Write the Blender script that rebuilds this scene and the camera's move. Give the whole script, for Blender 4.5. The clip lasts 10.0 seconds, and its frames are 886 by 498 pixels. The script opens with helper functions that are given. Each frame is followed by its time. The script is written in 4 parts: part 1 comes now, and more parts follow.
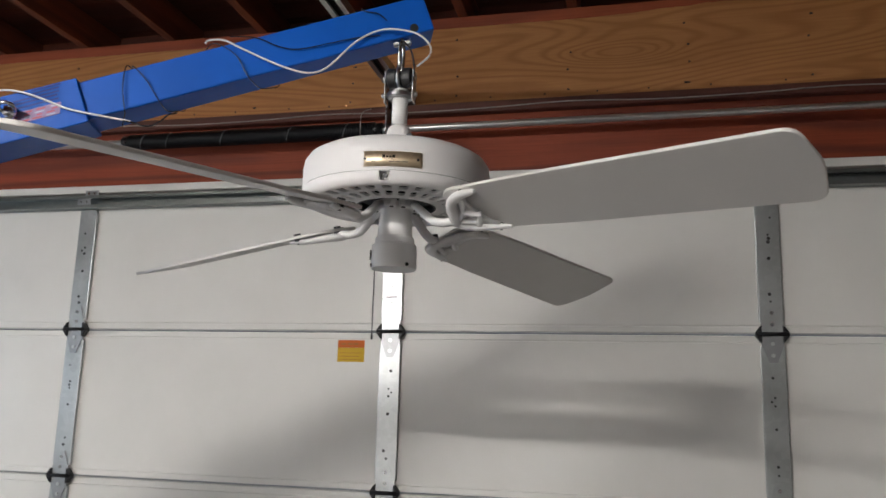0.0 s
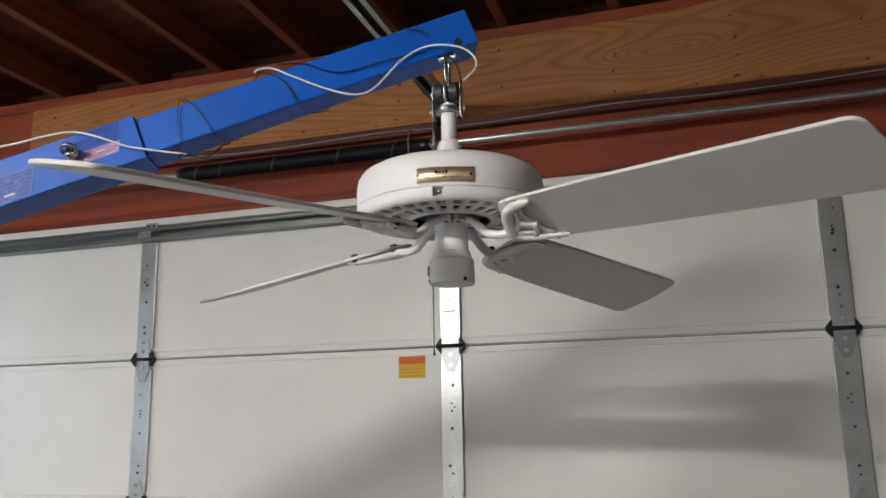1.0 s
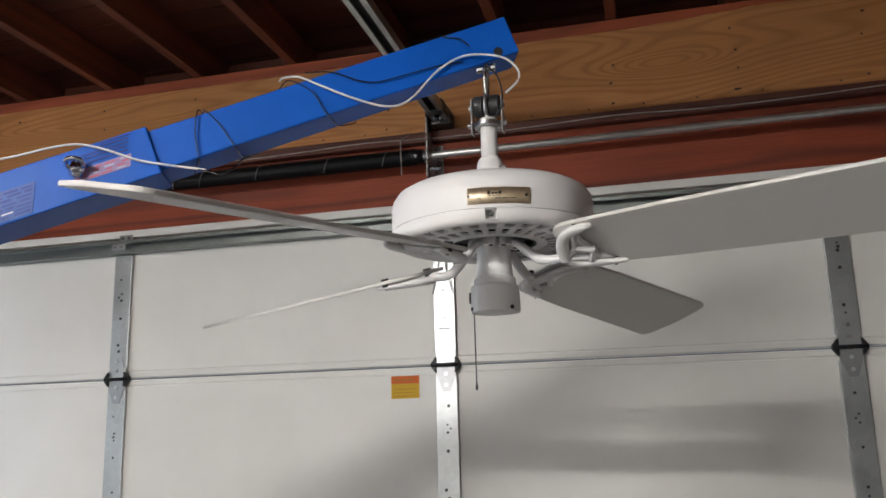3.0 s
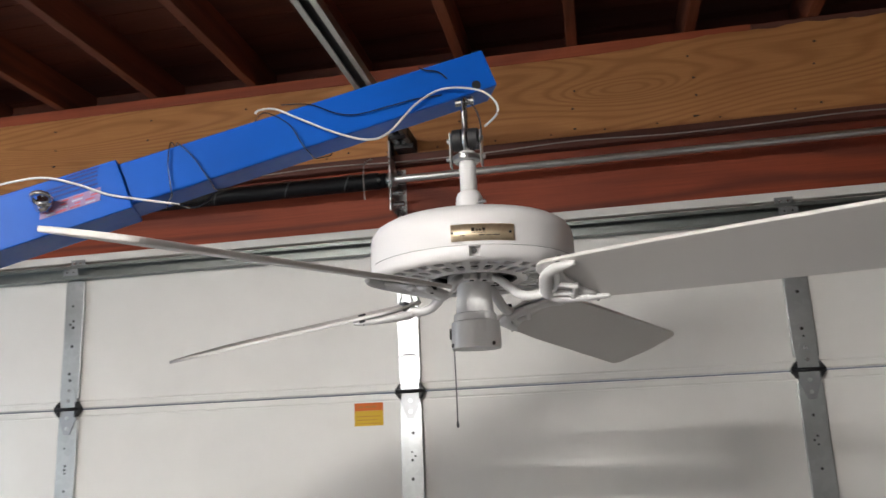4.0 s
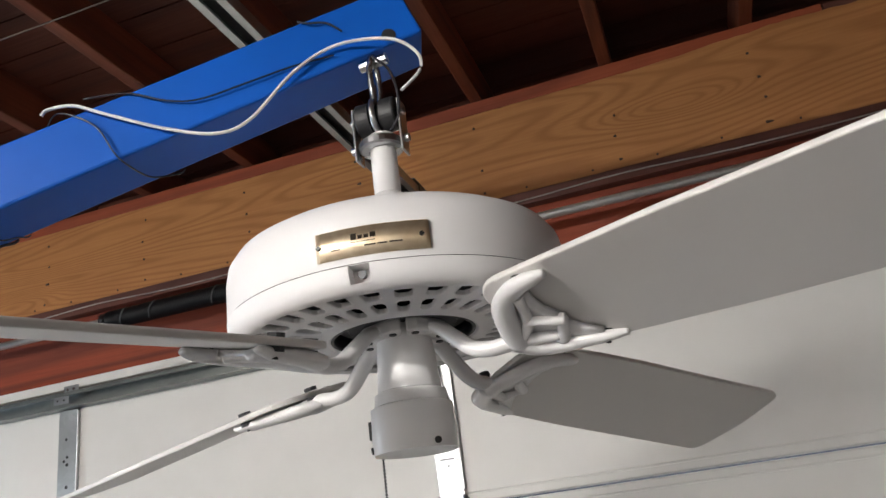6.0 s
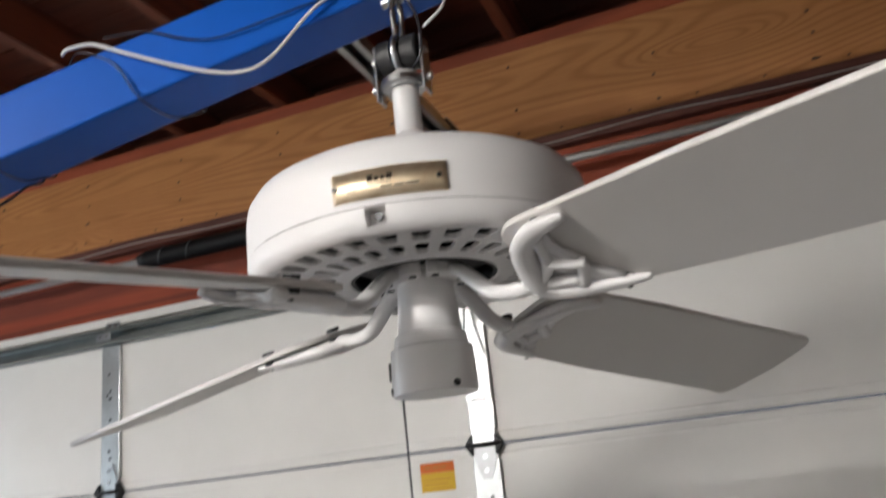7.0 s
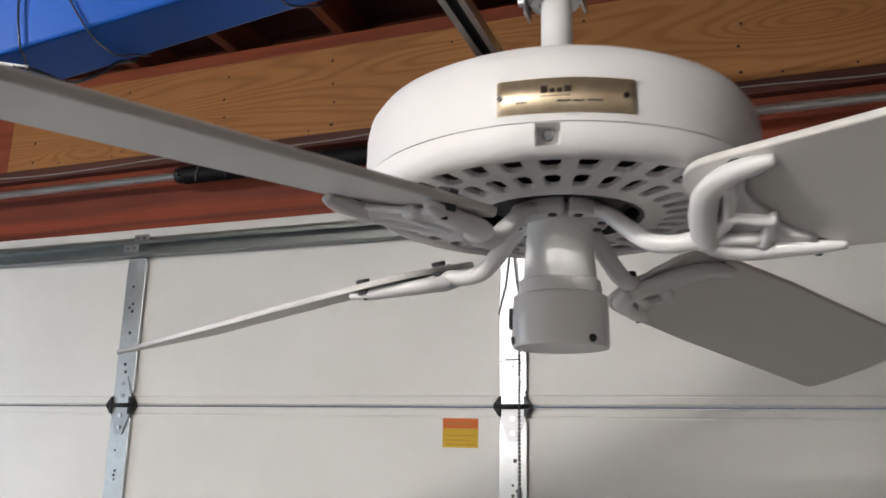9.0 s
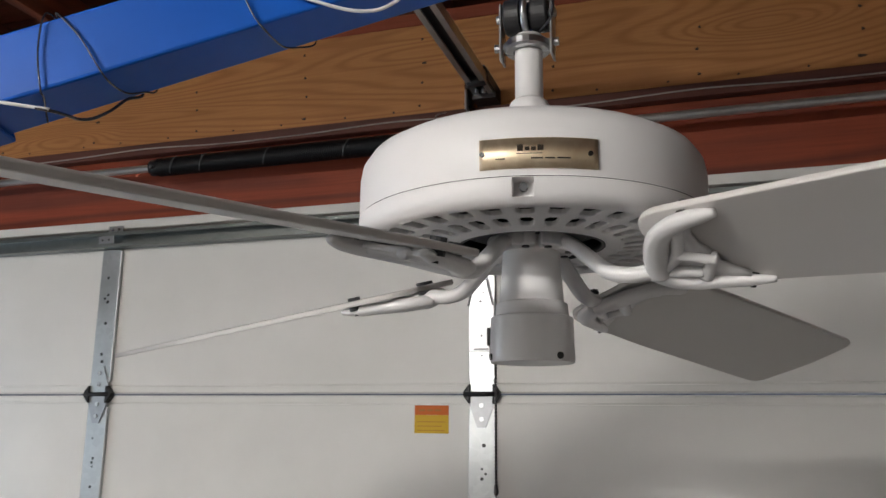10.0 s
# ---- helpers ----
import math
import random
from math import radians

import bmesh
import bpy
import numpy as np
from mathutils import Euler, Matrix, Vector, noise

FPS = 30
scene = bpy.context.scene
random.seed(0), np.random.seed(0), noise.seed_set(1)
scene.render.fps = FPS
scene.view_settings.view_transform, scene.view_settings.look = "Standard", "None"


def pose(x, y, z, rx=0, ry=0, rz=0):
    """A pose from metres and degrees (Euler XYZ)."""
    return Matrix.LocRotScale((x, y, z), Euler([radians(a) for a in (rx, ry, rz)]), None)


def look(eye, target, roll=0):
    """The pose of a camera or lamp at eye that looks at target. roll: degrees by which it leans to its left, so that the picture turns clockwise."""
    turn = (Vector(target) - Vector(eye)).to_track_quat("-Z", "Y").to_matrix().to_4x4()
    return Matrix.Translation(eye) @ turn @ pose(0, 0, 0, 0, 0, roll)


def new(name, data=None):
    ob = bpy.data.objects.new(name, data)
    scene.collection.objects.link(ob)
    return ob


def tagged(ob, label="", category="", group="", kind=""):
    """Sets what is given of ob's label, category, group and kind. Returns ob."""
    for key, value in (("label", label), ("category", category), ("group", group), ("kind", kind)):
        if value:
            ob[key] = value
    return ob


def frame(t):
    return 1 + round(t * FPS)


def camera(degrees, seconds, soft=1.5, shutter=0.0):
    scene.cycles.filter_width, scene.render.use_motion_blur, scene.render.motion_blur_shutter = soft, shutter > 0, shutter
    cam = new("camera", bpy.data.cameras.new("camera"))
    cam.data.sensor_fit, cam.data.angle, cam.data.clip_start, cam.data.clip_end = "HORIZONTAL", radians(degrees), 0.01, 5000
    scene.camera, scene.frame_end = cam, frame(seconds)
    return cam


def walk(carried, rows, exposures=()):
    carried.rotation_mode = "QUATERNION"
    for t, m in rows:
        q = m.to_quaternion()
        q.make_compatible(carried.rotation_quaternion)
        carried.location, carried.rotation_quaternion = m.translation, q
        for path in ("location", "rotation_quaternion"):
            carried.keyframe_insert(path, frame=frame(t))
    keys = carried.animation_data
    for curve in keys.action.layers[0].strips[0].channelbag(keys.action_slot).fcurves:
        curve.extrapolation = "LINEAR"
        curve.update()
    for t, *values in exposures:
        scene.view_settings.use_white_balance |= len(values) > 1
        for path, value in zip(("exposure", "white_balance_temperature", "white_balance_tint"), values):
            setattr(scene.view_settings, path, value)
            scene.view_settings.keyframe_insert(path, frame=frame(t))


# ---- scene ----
cam = camera(57.0, 10.0, 1.5, 0.45)
PATH = [
    (0, (0.016, 0.032, 1.346), (-0.439, 1.943, 1.719), 1.6),
    (0.5, (0.004, 0.023, 1.318), (-0.493, 1.917, 1.724), -0.4),
    (1, (0.007, 0.034, 1.35), (-0.57, 1.907, 1.751), -1.1),
    (1.5, (0.016, 0.046, 1.382), (-0.597, 1.907, 1.781), -0.9),
    (2, (-0.018, 0.063, 1.386), (-0.606, 1.935, 1.772), -0.9),
    (2.2, (-0.047, 0.083, 1.39), (-0.637, 1.956, 1.771), -1.1),
    (3.3, (-0.16, 0.086, 1.408), (-0.604, 1.987, 1.845), -1.6),
    (3.5, (-0.159, 0.078, 1.416), (-0.612, 1.973, 1.864), -1.5),
    (4, (-0.193, 0.085, 1.433), (-0.541, 2.002, 1.883), -2.5),
    (4.5, (-0.222, 0.124, 1.416), (-0.478, 2.058, 1.857), -3.1),
    (5, (-0.199, 0.273, 1.419), (-0.521, 2.187, 1.904), -5.1),
    (5.5, (-0.113, 0.545, 1.458), (-0.567, 2.352, 2.186), -8.7),
    (5.7, (-0.123, 0.604, 1.475), (-0.629, 2.408, 2.174), -8.1),
    (6.8, (-0.108, 0.627, 1.478), (-0.663, 2.422, 2.163), -7.0),
    (7, (-0.109, 0.632, 1.479), (-0.754, 2.438, 2.046), -6.3),
    (7.5, (-0.172, 0.705, 1.467), (-0.875, 2.514, 1.951), -4.2),
    (8, (-0.267, 0.778, 1.484), (-0.976, 2.574, 2.002), -0.1),
    (8.5, (-0.286, 0.759, 1.48), (-0.987, 2.556, 2.008), 1.2),
    (9, (-0.234, 0.677, 1.486), (-0.916, 2.498, 1.954), 1.2),
    (9.5, (-0.197, 0.602, 1.504), (-0.872, 2.438, 1.923), 1.5),
    (10, (-0.221, 0.588, 1.508), (-0.825, 2.448, 1.926), 0.6),
]
EXPOSURES = [(0, 0.02), (2.2, 0.04), (3.5, 0.16), (4, 0.33), (4.5, 0.42), (5.5, 0.38), (5.7, 0.44), (7, 0.3), (7.5, 0.06), (8, 0.02), (8.5, 0.18), (9, 0.22), (9.5, -0.09), (10, -0.08)]
walk(cam, [(t, look(eye, target, roll)) for t, eye, target, roll in PATH], EXPOSURES)

# ---- world, lamps, exposure ----
world = bpy.data.worlds.new("garage_world")
scene.world = world
world.use_nodes = True
world.node_tree.nodes["Background"].inputs[0].default_value = (0.45, 0.5, 0.6, 1)
world.node_tree.nodes["Background"].inputs[1].default_value = 0.3
scene.view_settings.exposure = 0.0


def area_lamp(name, at, sx, sy, watts, colour):
    data = bpy.data.lights.new(name, "AREA")
    data.shape, data.size, data.size_y, data.energy, data.color = "RECTANGLE", sx, sy, watts, colour
    ob = new(name, data)
    ob.matrix_world = Matrix.Translation(at)
    return ob


LAMP_SPOTS = ((-1.75, -1.88, 2.515, 0.61), (-2.4, -3.35, 2.5, 0.42))
for (lx, ly, lz, half), watts in zip(LAMP_SPOTS, (112, 26)):
    area_lamp("tube_lamp", (lx, ly, lz - 0.02), half * 1.95, 0.1, watts, (1.0, 0.972, 0.93))


# added daylight lamp at the unseen west window, a bluish fill from the left
day = area_lamp("added_daylight", (0, 0, 0), 0.85, 0.8, 18, (0.72, 0.86, 1.0))
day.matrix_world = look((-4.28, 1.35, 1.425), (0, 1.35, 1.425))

# ---- materials ----
class Mat:
    """A node material with a principled shader and short helpers."""

    def __init__(self, name, colour=(0.8, 0.8, 0.8), rough=0.5, metal=0.0):
        self.m = bpy.data.materials.new(name)
        self.m.use_nodes = True
        self.t = self.m.node_tree
        self.b = self.t.nodes["Principled BSDF"]
        self.b.inputs["Base Color"].default_value = (*colour, 1)
        self.b.inputs["Roughness"].default_value = rough
        self.b.inputs["Metallic"].default_value = metal

    def n(self, kind, **inputs):
        node = self.t.nodes.new(kind)
        for k, v in inputs.items():
            node.inputs[k.replace("_", " ")].default_value = v
        return node

    def l(self, a, b):
        self.t.links.new(a, b)

    def coords(self, scale=(1, 1, 1), rot=(0, 0, 0)):
        c = self.n("ShaderNodeTexCoord")
        mp = self.n("ShaderNodeMapping")
        mp.inputs["Scale"].default_value = scale
        mp.inputs["Rotation"].default_value = rot
        self.l(c.outputs["Object"], mp.inputs["Vector"])
        return mp.outputs["Vector"]

    def noise(self, vec, scale, detail=4.0, rough=0.5, dist=0.0):
        t = self.n("ShaderNodeTexNoise", Scale=scale, Detail=detail, Roughness=rough, Distortion=dist)
        self.l(vec, t.inputs["Vector"])
        return t.outputs["Fac"]

    def ramp(self, fac, *stops):
        r = self.n("ShaderNodeValToRGB")
        e = r.color_ramp.elements
        while len(e) < len(stops):
            e.new(0.5)
        for el, (p, c) in zip(e, stops):
            el.position, el.color = p, (*c, 1)
        self.l(fac, r.inputs["Fac"])
        return r.outputs["Color"]

    def grey(self, fac, a, b):
        r = self.n("ShaderNodeMapRange")
        r.inputs["To Min"].default_value, r.inputs["To Max"].default_value = a, b
        self.l(fac, r.inputs["Value"])
        return r.outputs["Result"]

    def mix(self, fac, a, b, mode="MIX"):
        x = self.n("ShaderNodeMix")
        x.data_type, x.blend_type = "RGBA", mode
        for sock, v in ((x.inputs["Factor"], fac), (x.inputs["A"], a), (x.inputs["B"], b)):
            if isinstance(v, (int, float)):
                sock.default_value = v
            elif isinstance(v, tuple):
                sock.default_value = (*v, 1)
            else:
                self.l(v, sock)
        return x.outputs["Result"]

    def colour(self, out):
        self.l(out, self.b.inputs["Base Color"])

    def rough(self, out):
        self.l(out, self.b.inputs["Roughness"])

    def bump(self, fac, strength, dist=0.002):
        b = self.n("ShaderNodeBump", Strength=strength, Distance=dist)
        self.l(fac, b.inputs["Height"])
        self.l(b.outputs["Normal"], self.b.inputs["Normal"])


def painted(name, colour, rough, mottled=0.06, bump=0.08, scale=60.0, spec=0.5):
    m = Mat(name, colour, rough)
    v = m.coords()
    big = m.noise(v, 5.0, 4, 0.6)
    fine = m.noise(v, scale, 3, 0.6)
    lo = tuple(c * (1 - mottled) for c in colour)
    m.colour(m.ramp(big, (0.3, lo), (0.7, colour)))
    m.rough(m.grey(fine, rough - 0.06, rough + 0.08))
    m.bump(fine, bump, 0.0006)
    m.b.inputs["Specular IOR Level"].default_value = spec
    return m.m


def galvanised(name, base=(0.62, 0.65, 0.66), rough=0.34):
    m = Mat(name, base, rough, 1.0)
    v = m.coords()
    vor = m.n("ShaderNodeTexVoronoi", Scale=55.0)
    m.l(v, vor.inputs["Vector"])
    big = m.noise(v, 7.0, 4)
    sp = m.ramp(vor.outputs["Color"], (0.1, tuple(c * 0.82 for c in base)), (0.9, base))
    m.colour(m.mix(0.5, sp, m.ramp(big, (0.3, tuple(c * 0.75 for c in base)), (0.7, base))))
    m.rough(m.grey(big, rough - 0.07, rough + 0.1))
    m.bump(m.noise(v, 22.0, 3), 0.12, 0.001)
    return m.m


def timber(name, light, dark, ring=9.0, along="x", rough=0.62, mid=0.5, shift=(0, 0, 0), knots=False):
    """Sawn wood: the board is a slice through bent growth rings, stretched along one axis, with fine fibre and slow blotches."""
    m = Mat(name, light, rough)
    st = {"x": (0.10, 1, 1), "y": (1, 0.10, 1), "z": (1, 1, 0.10)}[along]
    c = m.n("ShaderNodeTexCoord")
    mp = m.n("ShaderNodeMapping")
    mp.inputs["Scale"].default_value, mp.inputs["Location"].default_value = st, shift
    m.l(c.outputs["Object"], mp.inputs["Vector"])
    v = mp.outputs["Vector"]
    slow = m.noise(v, 3.4, 2, 0.45, 0.3)
    mul = m.n("ShaderNodeMath")
    mul.operation = "MULTIPLY"
    mul.inputs[1].default_value = ring
    core = None
    if knots:
        vo = m.n("ShaderNodeTexVoronoi", Scale=1.0, Randomness=0.9)
        m.l(m.coords((0.95, 0.0, 5.0)), vo.inputs["Vector"])
        near = m.n("ShaderNodeMapRange")
        near.interpolation_type = "SMOOTHSTEP"
        for key, val in (("From Min", 0.0), ("From Max", 0.3), ("To Min", 0.1), ("To Max", 0.0)):
            near.inputs[key].default_value = val
        m.l(vo.outputs["Distance"], near.inputs["Value"])
        add = m.n("ShaderNodeMath")
        m.l(slow, add.inputs[0])
        m.l(near.outputs["Result"], add.inputs[1])
        slow = add.outputs[0]
        core = m.n("ShaderNodeMapRange")
        for key, val in (("From Min", 0.045), ("From Max", 0.075), ("To Min", 0.6), ("To Max", 0.0)):
            core.inputs[key].default_value = val
        m.l(vo.outputs["Distance"], core.inputs["Value"])
    m.l(slow, mul.inputs[0])
    fr = m.n("ShaderNodeMath")
    fr.operation = "PINGPONG"
    fr.inputs[1].default_value = 0.5
    m.l(mul.outputs[0], fr.inputs[0])
    fibre = m.noise(m.coords(tuple(x * (1 if x == 1 else 0.3) for x in st)), 160.0, 3, 0.6)
    blotch = m.noise(m.coords(), 1.7, 5, 0.65)
    half = tuple(a * mid + b * (1 - mid) for a, b in zip(light, dark))
    a = m.ramp(fr.outputs[0], (0.05, half), (0.3, light), (0.5, light))
    b = m.mix(m.grey(fibre, -0.1, 0.55), a, dark)
    if core:
        b = m.mix(core.outputs["Result"], b, dark)
    m.colour(m.mix(m.grey(blotch, -0.15, 0.75), b, dark))
    m.rough(m.grey(fibre, rough - 0.1, rough + 0.15))
    m.bump(fibre, 0.2, 0.001)
    return m.m


FAN_WHITE = painted("fan_white_enamel", (0.805, 0.79, 0.79), 0.46, 0.04, 0.05, 90, 0.4)
CUP_WHITE = painted("glossy_white_enamel", (0.87, 0.86, 0.86), 0.34, 0.015, 0.0, 12)
BLADE_WHITE = painted("blade_white_laminate", (0.68, 0.652, 0.63), 0.42, 0.03, 0.03, 140)
IRON_WHITE = painted("cast_iron_white_paint", (0.82, 0.805, 0.805), 0.3, 0.05, 0.25, 45)
DOOR = Mat("door_white_steel", (0.76, 0.745, 0.715), 0.46)
DOOR_V = DOOR.coords()
DOOR.colour(DOOR.ramp(DOOR.noise(DOOR_V, 2.3, 6, 0.62), (0.3, (0.70, 0.685, 0.655)), (0.7, (0.77, 0.755, 0.728))))
DOOR.rough(DOOR.grey(DOOR.noise(DOOR_V, 14, 4), 0.36, 0.56))
DOOR.bump(DOOR.noise(DOOR.coords((0.6, 1, 1.6)), 3.2, 2, 0.5), 0.35, 0.012)
DOOR_WHITE = DOOR.m
PLASTER = painted("wall_plaster", (0.48, 0.474, 0.462), 0.8, 0.1, 0.3, 40)
CONCRETE = painted("concrete", (0.085, 0.08, 0.076), 0.75, 0.3, 0.5, 30)
BLUE = painted("hoist_blue_enamel", (0.004, 0.108, 0.545), 0.42, 0.16, 0.08, 60, 0.24)
BLACK = painted("black_rubber", (0.02, 0.02, 0.022), 0.5, 0.2, 0.2, 120)
CHALK = painted("grey_marking", (0.16, 0.17, 0.18), 0.7, 0.5, 0.2, 200)
BLACK_STEEL = painted("black_spring_steel", (0.009, 0.009, 0.011), 0.42, 0.3, 0.1, 80, 0.3)
# near-black that stands for the shade inside the fan motor
CAVITY_SHADE = Mat("motor_shade", (0.03, 0.03, 0.032), 0.6).m
STEEL = galvanised("zinc_steel", (0.58, 0.59, 0.6), 0.26)
PLATE_STEEL = galvanised("brushed_plate", (0.55, 0.56, 0.57), 0.4)
GALV = galvanised("galvanised_sheet", (0.46, 0.48, 0.485), 0.36)
LEAF = galvanised("dull_hinge_leaf", (0.33, 0.34, 0.35), 0.42)
RAIL_STEEL = galvanised("rail_steel", (0.55, 0.57, 0.56), 0.38)
DARK_STEEL = galvanised("dark_steel", (0.13, 0.13, 0.135), 0.42)
CHROME = Mat("chrome", (0.75, 0.75, 0.77), 0.08, 1.0).m
PALE_WOOD = timber("pale_fir_board", (0.62, 0.292, 0.094), (0.28, 0.095, 0.024), 46.0, mid=0.5, knots=True)
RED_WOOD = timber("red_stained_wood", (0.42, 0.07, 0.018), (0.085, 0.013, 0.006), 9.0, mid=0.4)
EDGE_WOOD = timber("red_edge_wood", (0.46, 0.098, 0.032), (0.15, 0.025, 0.01), 8.0)
LEDGE_WOOD = timber("brown_ledge_wood", (0.17, 0.05, 0.03), (0.045, 0.014, 0.01), 8.0)
JOIST_WOOD = timber("joist_wood", (0.28, 0.072, 0.027), (0.07, 0.016, 0.008), 7.0, "y")
DECK_WOOD = timber("deck_wood", (0.145, 0.033, 0.014), (0.04, 0.009, 0.004), 6.0)
SHAFT_ZINC = galvanised("dull_zinc_tube", (0.78, 0.78, 0.77), 0.3)
SHAFT_ZINC.node_tree.nodes["Principled BSDF"].inputs["Metallic"].default_value = 0.8
STRUT_STEEL = galvanised("dark_galvanised_channel", (0.22, 0.235, 0.228), 0.4)
WHITE_CABLE = painted("white_cable", (0.76, 0.77, 0.78), 0.4, 0.05, 0.05, 80)
DARK_WIRE = painted("dark_wire", (0.028, 0.028, 0.035), 0.22, 0.1, 0.05, 80)
GREY_WIRE = painted("grey_wire", (0.4, 0.36, 0.33), 0.5, 0.1, 0.05, 80)
DUSTY_WIRE = painted("dusty_brown_wire", (0.17, 0.13, 0.11), 0.6, 0.2, 0.05, 80)
ORANGE = Mat("sticker_orange", (0.60, 0.125, 0.008), 0.65).m
YELLOW = Mat("sticker_yellow", (0.60, 0.37, 0.010), 0.65).m
STICKER_PRINT = Mat("faded_sticker_print", (0.42, 0.16, 0.02), 0.6).m
PRINT = Mat("dark_print", (0.03, 0.02, 0.012), 0.95).m
DECAL_BLUE = Mat("faded_blue_print", (0.012, 0.05, 0.27), 0.65).m
DECAL_PALE = painted("faded_decal", (0.02, 0.125, 0.56), 0.45, 0.5, 0.1, 120)
DECAL_RED = Mat("faded_red_print", (0.55, 0.10, 0.14), 0.6).m
DECAL_WHITE = Mat("worn_white_print", (0.45, 0.50, 0.66), 0.6).m
DECAL_PINK = painted("pink_decal", (0.40, 0.27, 0.52), 0.45, 0.4, 0.1, 120)
GLASS = Mat("window_glass", (1, 1, 1), 0.02)
GLASS.b.inputs["Transmission Weight"].default_value = 1.0
GLASS = GLASS.m
NAIL = painted("rusty_nail", (0.05, 0.025, 0.015), 0.6)
SCREW_DARK = Mat("dark_screw", (0.05, 0.05, 0.05), 0.4, 0.8).m


def brass():
    m = Mat("brass_plate", (0.93, 0.77, 0.54), 0.2, 1.0)
    brushed = m.noise(m.coords((1, 1, 14)), 60, 3)
    patina = m.noise(m.coords(), 38, 4, 0.6)
    m.colour(m.ramp(patina, (0.32, (0.80, 0.62, 0.40)), (0.58, (0.97, 0.83, 0.62))))
    m.rough(m.grey(brushed, 0.40, 0.58))
    wave = m.noise(m.coords((1, 1, 0.2)), 34, 1)
    m.bump(wave, 0.5, 0.0016)
    return m.m


BRASS = brass()
GLOW = Mat("tube_glow", (0.9, 0.9, 0.9), 0.4)
GLOW.b.inputs["Emission Color"].default_value = (1, 0.972, 0.93, 1)
GLOW.b.inputs["Emission Strength"].default_value = 254.0
GLOW = GLOW.m

# ---- building helpers ----
ORIGIN = {}


def thing(name, at, label, category, group="", kind=""):
    """A thing: an Empty at its base, under which the parts hang."""
    ob = new(name)
    ob.location = at
    ORIGIN[ob] = Vector(at)
    return tagged(ob, label, category, group, kind)


def finish(bm, mat, smooth):
    for f in bm.faces:
        f.smooth = smooth


def part(name, bm, mat, parent, label="", smooth=False, bevel=0.0):
    """A bmesh in world places becomes one mesh under a thing or a part."""
    root = parent if parent in ORIGIN else parent.parent
    bmesh.ops.translate(bm, vec=-ORIGIN[root], verts=bm.verts)
    me = bpy.data.meshes.new(name)
    finish(bm, mat, smooth)
    bm.to_mesh(me)
    bm.free()
    me.materials.append(mat)
    ob = new(name, me)
    ob.parent = parent
    if bevel:
        md = ob.modifiers.new("edge", "BEVEL")
        md.width, md.segments, md.limit_method, md.angle_limit = bevel, 2, "ANGLE", radians(40)
    if label:
        ob["label"] = label
    return ob


def solid(name, bm, mat, label, category, kind="", smooth=False, bevel=0.0):
    """A single-mesh top-level thing, in world places."""
    me = bpy.data.meshes.new(name)
    finish(bm, mat, smooth)
    bm.to_mesh(me)
    bm.free()
    me.materials.append(mat)
    ob = new(name, me)
    if bevel:
        md = ob.modifiers.new("edge", "BEVEL")
        md.width, md.segments, md.limit_method, md.angle_limit = bevel, 2, "ANGLE", radians(40)
    return tagged(ob, label, category, "", kind)


def box(x0, x1, y0, y1, z0, z1, bm=None, m=None):
    bm = bm or bmesh.new()
    r = bmesh.ops.create_cube(bm, size=1)
    for v in r["verts"]:
        v.co = Vector((x0 + (v.co.x + 0.5) * (x1 - x0), y0 + (v.co.y + 0.5) * (y1 - y0), z0 + (v.co.z + 0.5) * (z1 - z0)))
        if m:
            v.co = m @ v.co
    return bm


def lathe(profile, centre, bm=None, seg=64, m=None):
    """Turn (r, z) pairs about the upright axis through centre; ends at r = 0 are closed."""
    bm = bm or bmesh.new()
    rings = []
    for r, z in profile:
        if r < 1e-6:
            rings.append([bm.verts.new((0, 0, z))])
        else:
            rings.append([bm.verts.new((r * math.cos(2 * math.pi * i / seg), r * math.sin(2 * math.pi * i / seg), z)) for i in range(seg)])
    for a, b in zip(rings, rings[1:]):
        for i in range(seg):
            j = (i + 1) % seg
            if len(a) == 1 and len(b) > 1:
                bm.faces.new((a[0], b[j], b[i]))
            elif len(b) == 1 and len(a) > 1:
                bm.faces.new((a[i], a[j], b[0]))
            elif len(a) > 1:
                bm.faces.new((a[i], a[j], b[j], b[i]))
    t = Matrix.Translation(centre) @ (m or Matrix())
    for ring in rings:
        for v in ring:
            v.co = t @ v.co
    bmesh.ops.recalc_face_normals(bm, faces=bm.faces)
    return bm


def spline(points, steps=6):
    """A smooth line through points."""
    p = [Vector(q) for q in points]
    out = []
    for i in range(len(p) - 1):
        a, b, c, d = p[max(i - 1, 0)], p[i], p[i + 1], p[min(i + 2, len(p) - 1)]
        for k in range(steps):
            t = k / steps
            out.append(0.5 * (2 * b + (c - a) * t + (2 * a - 5 * b + 4 * c - d) * t * t + (3 * b - a - 3 * c + d) * t ** 3))
    return out + [p[-1]]


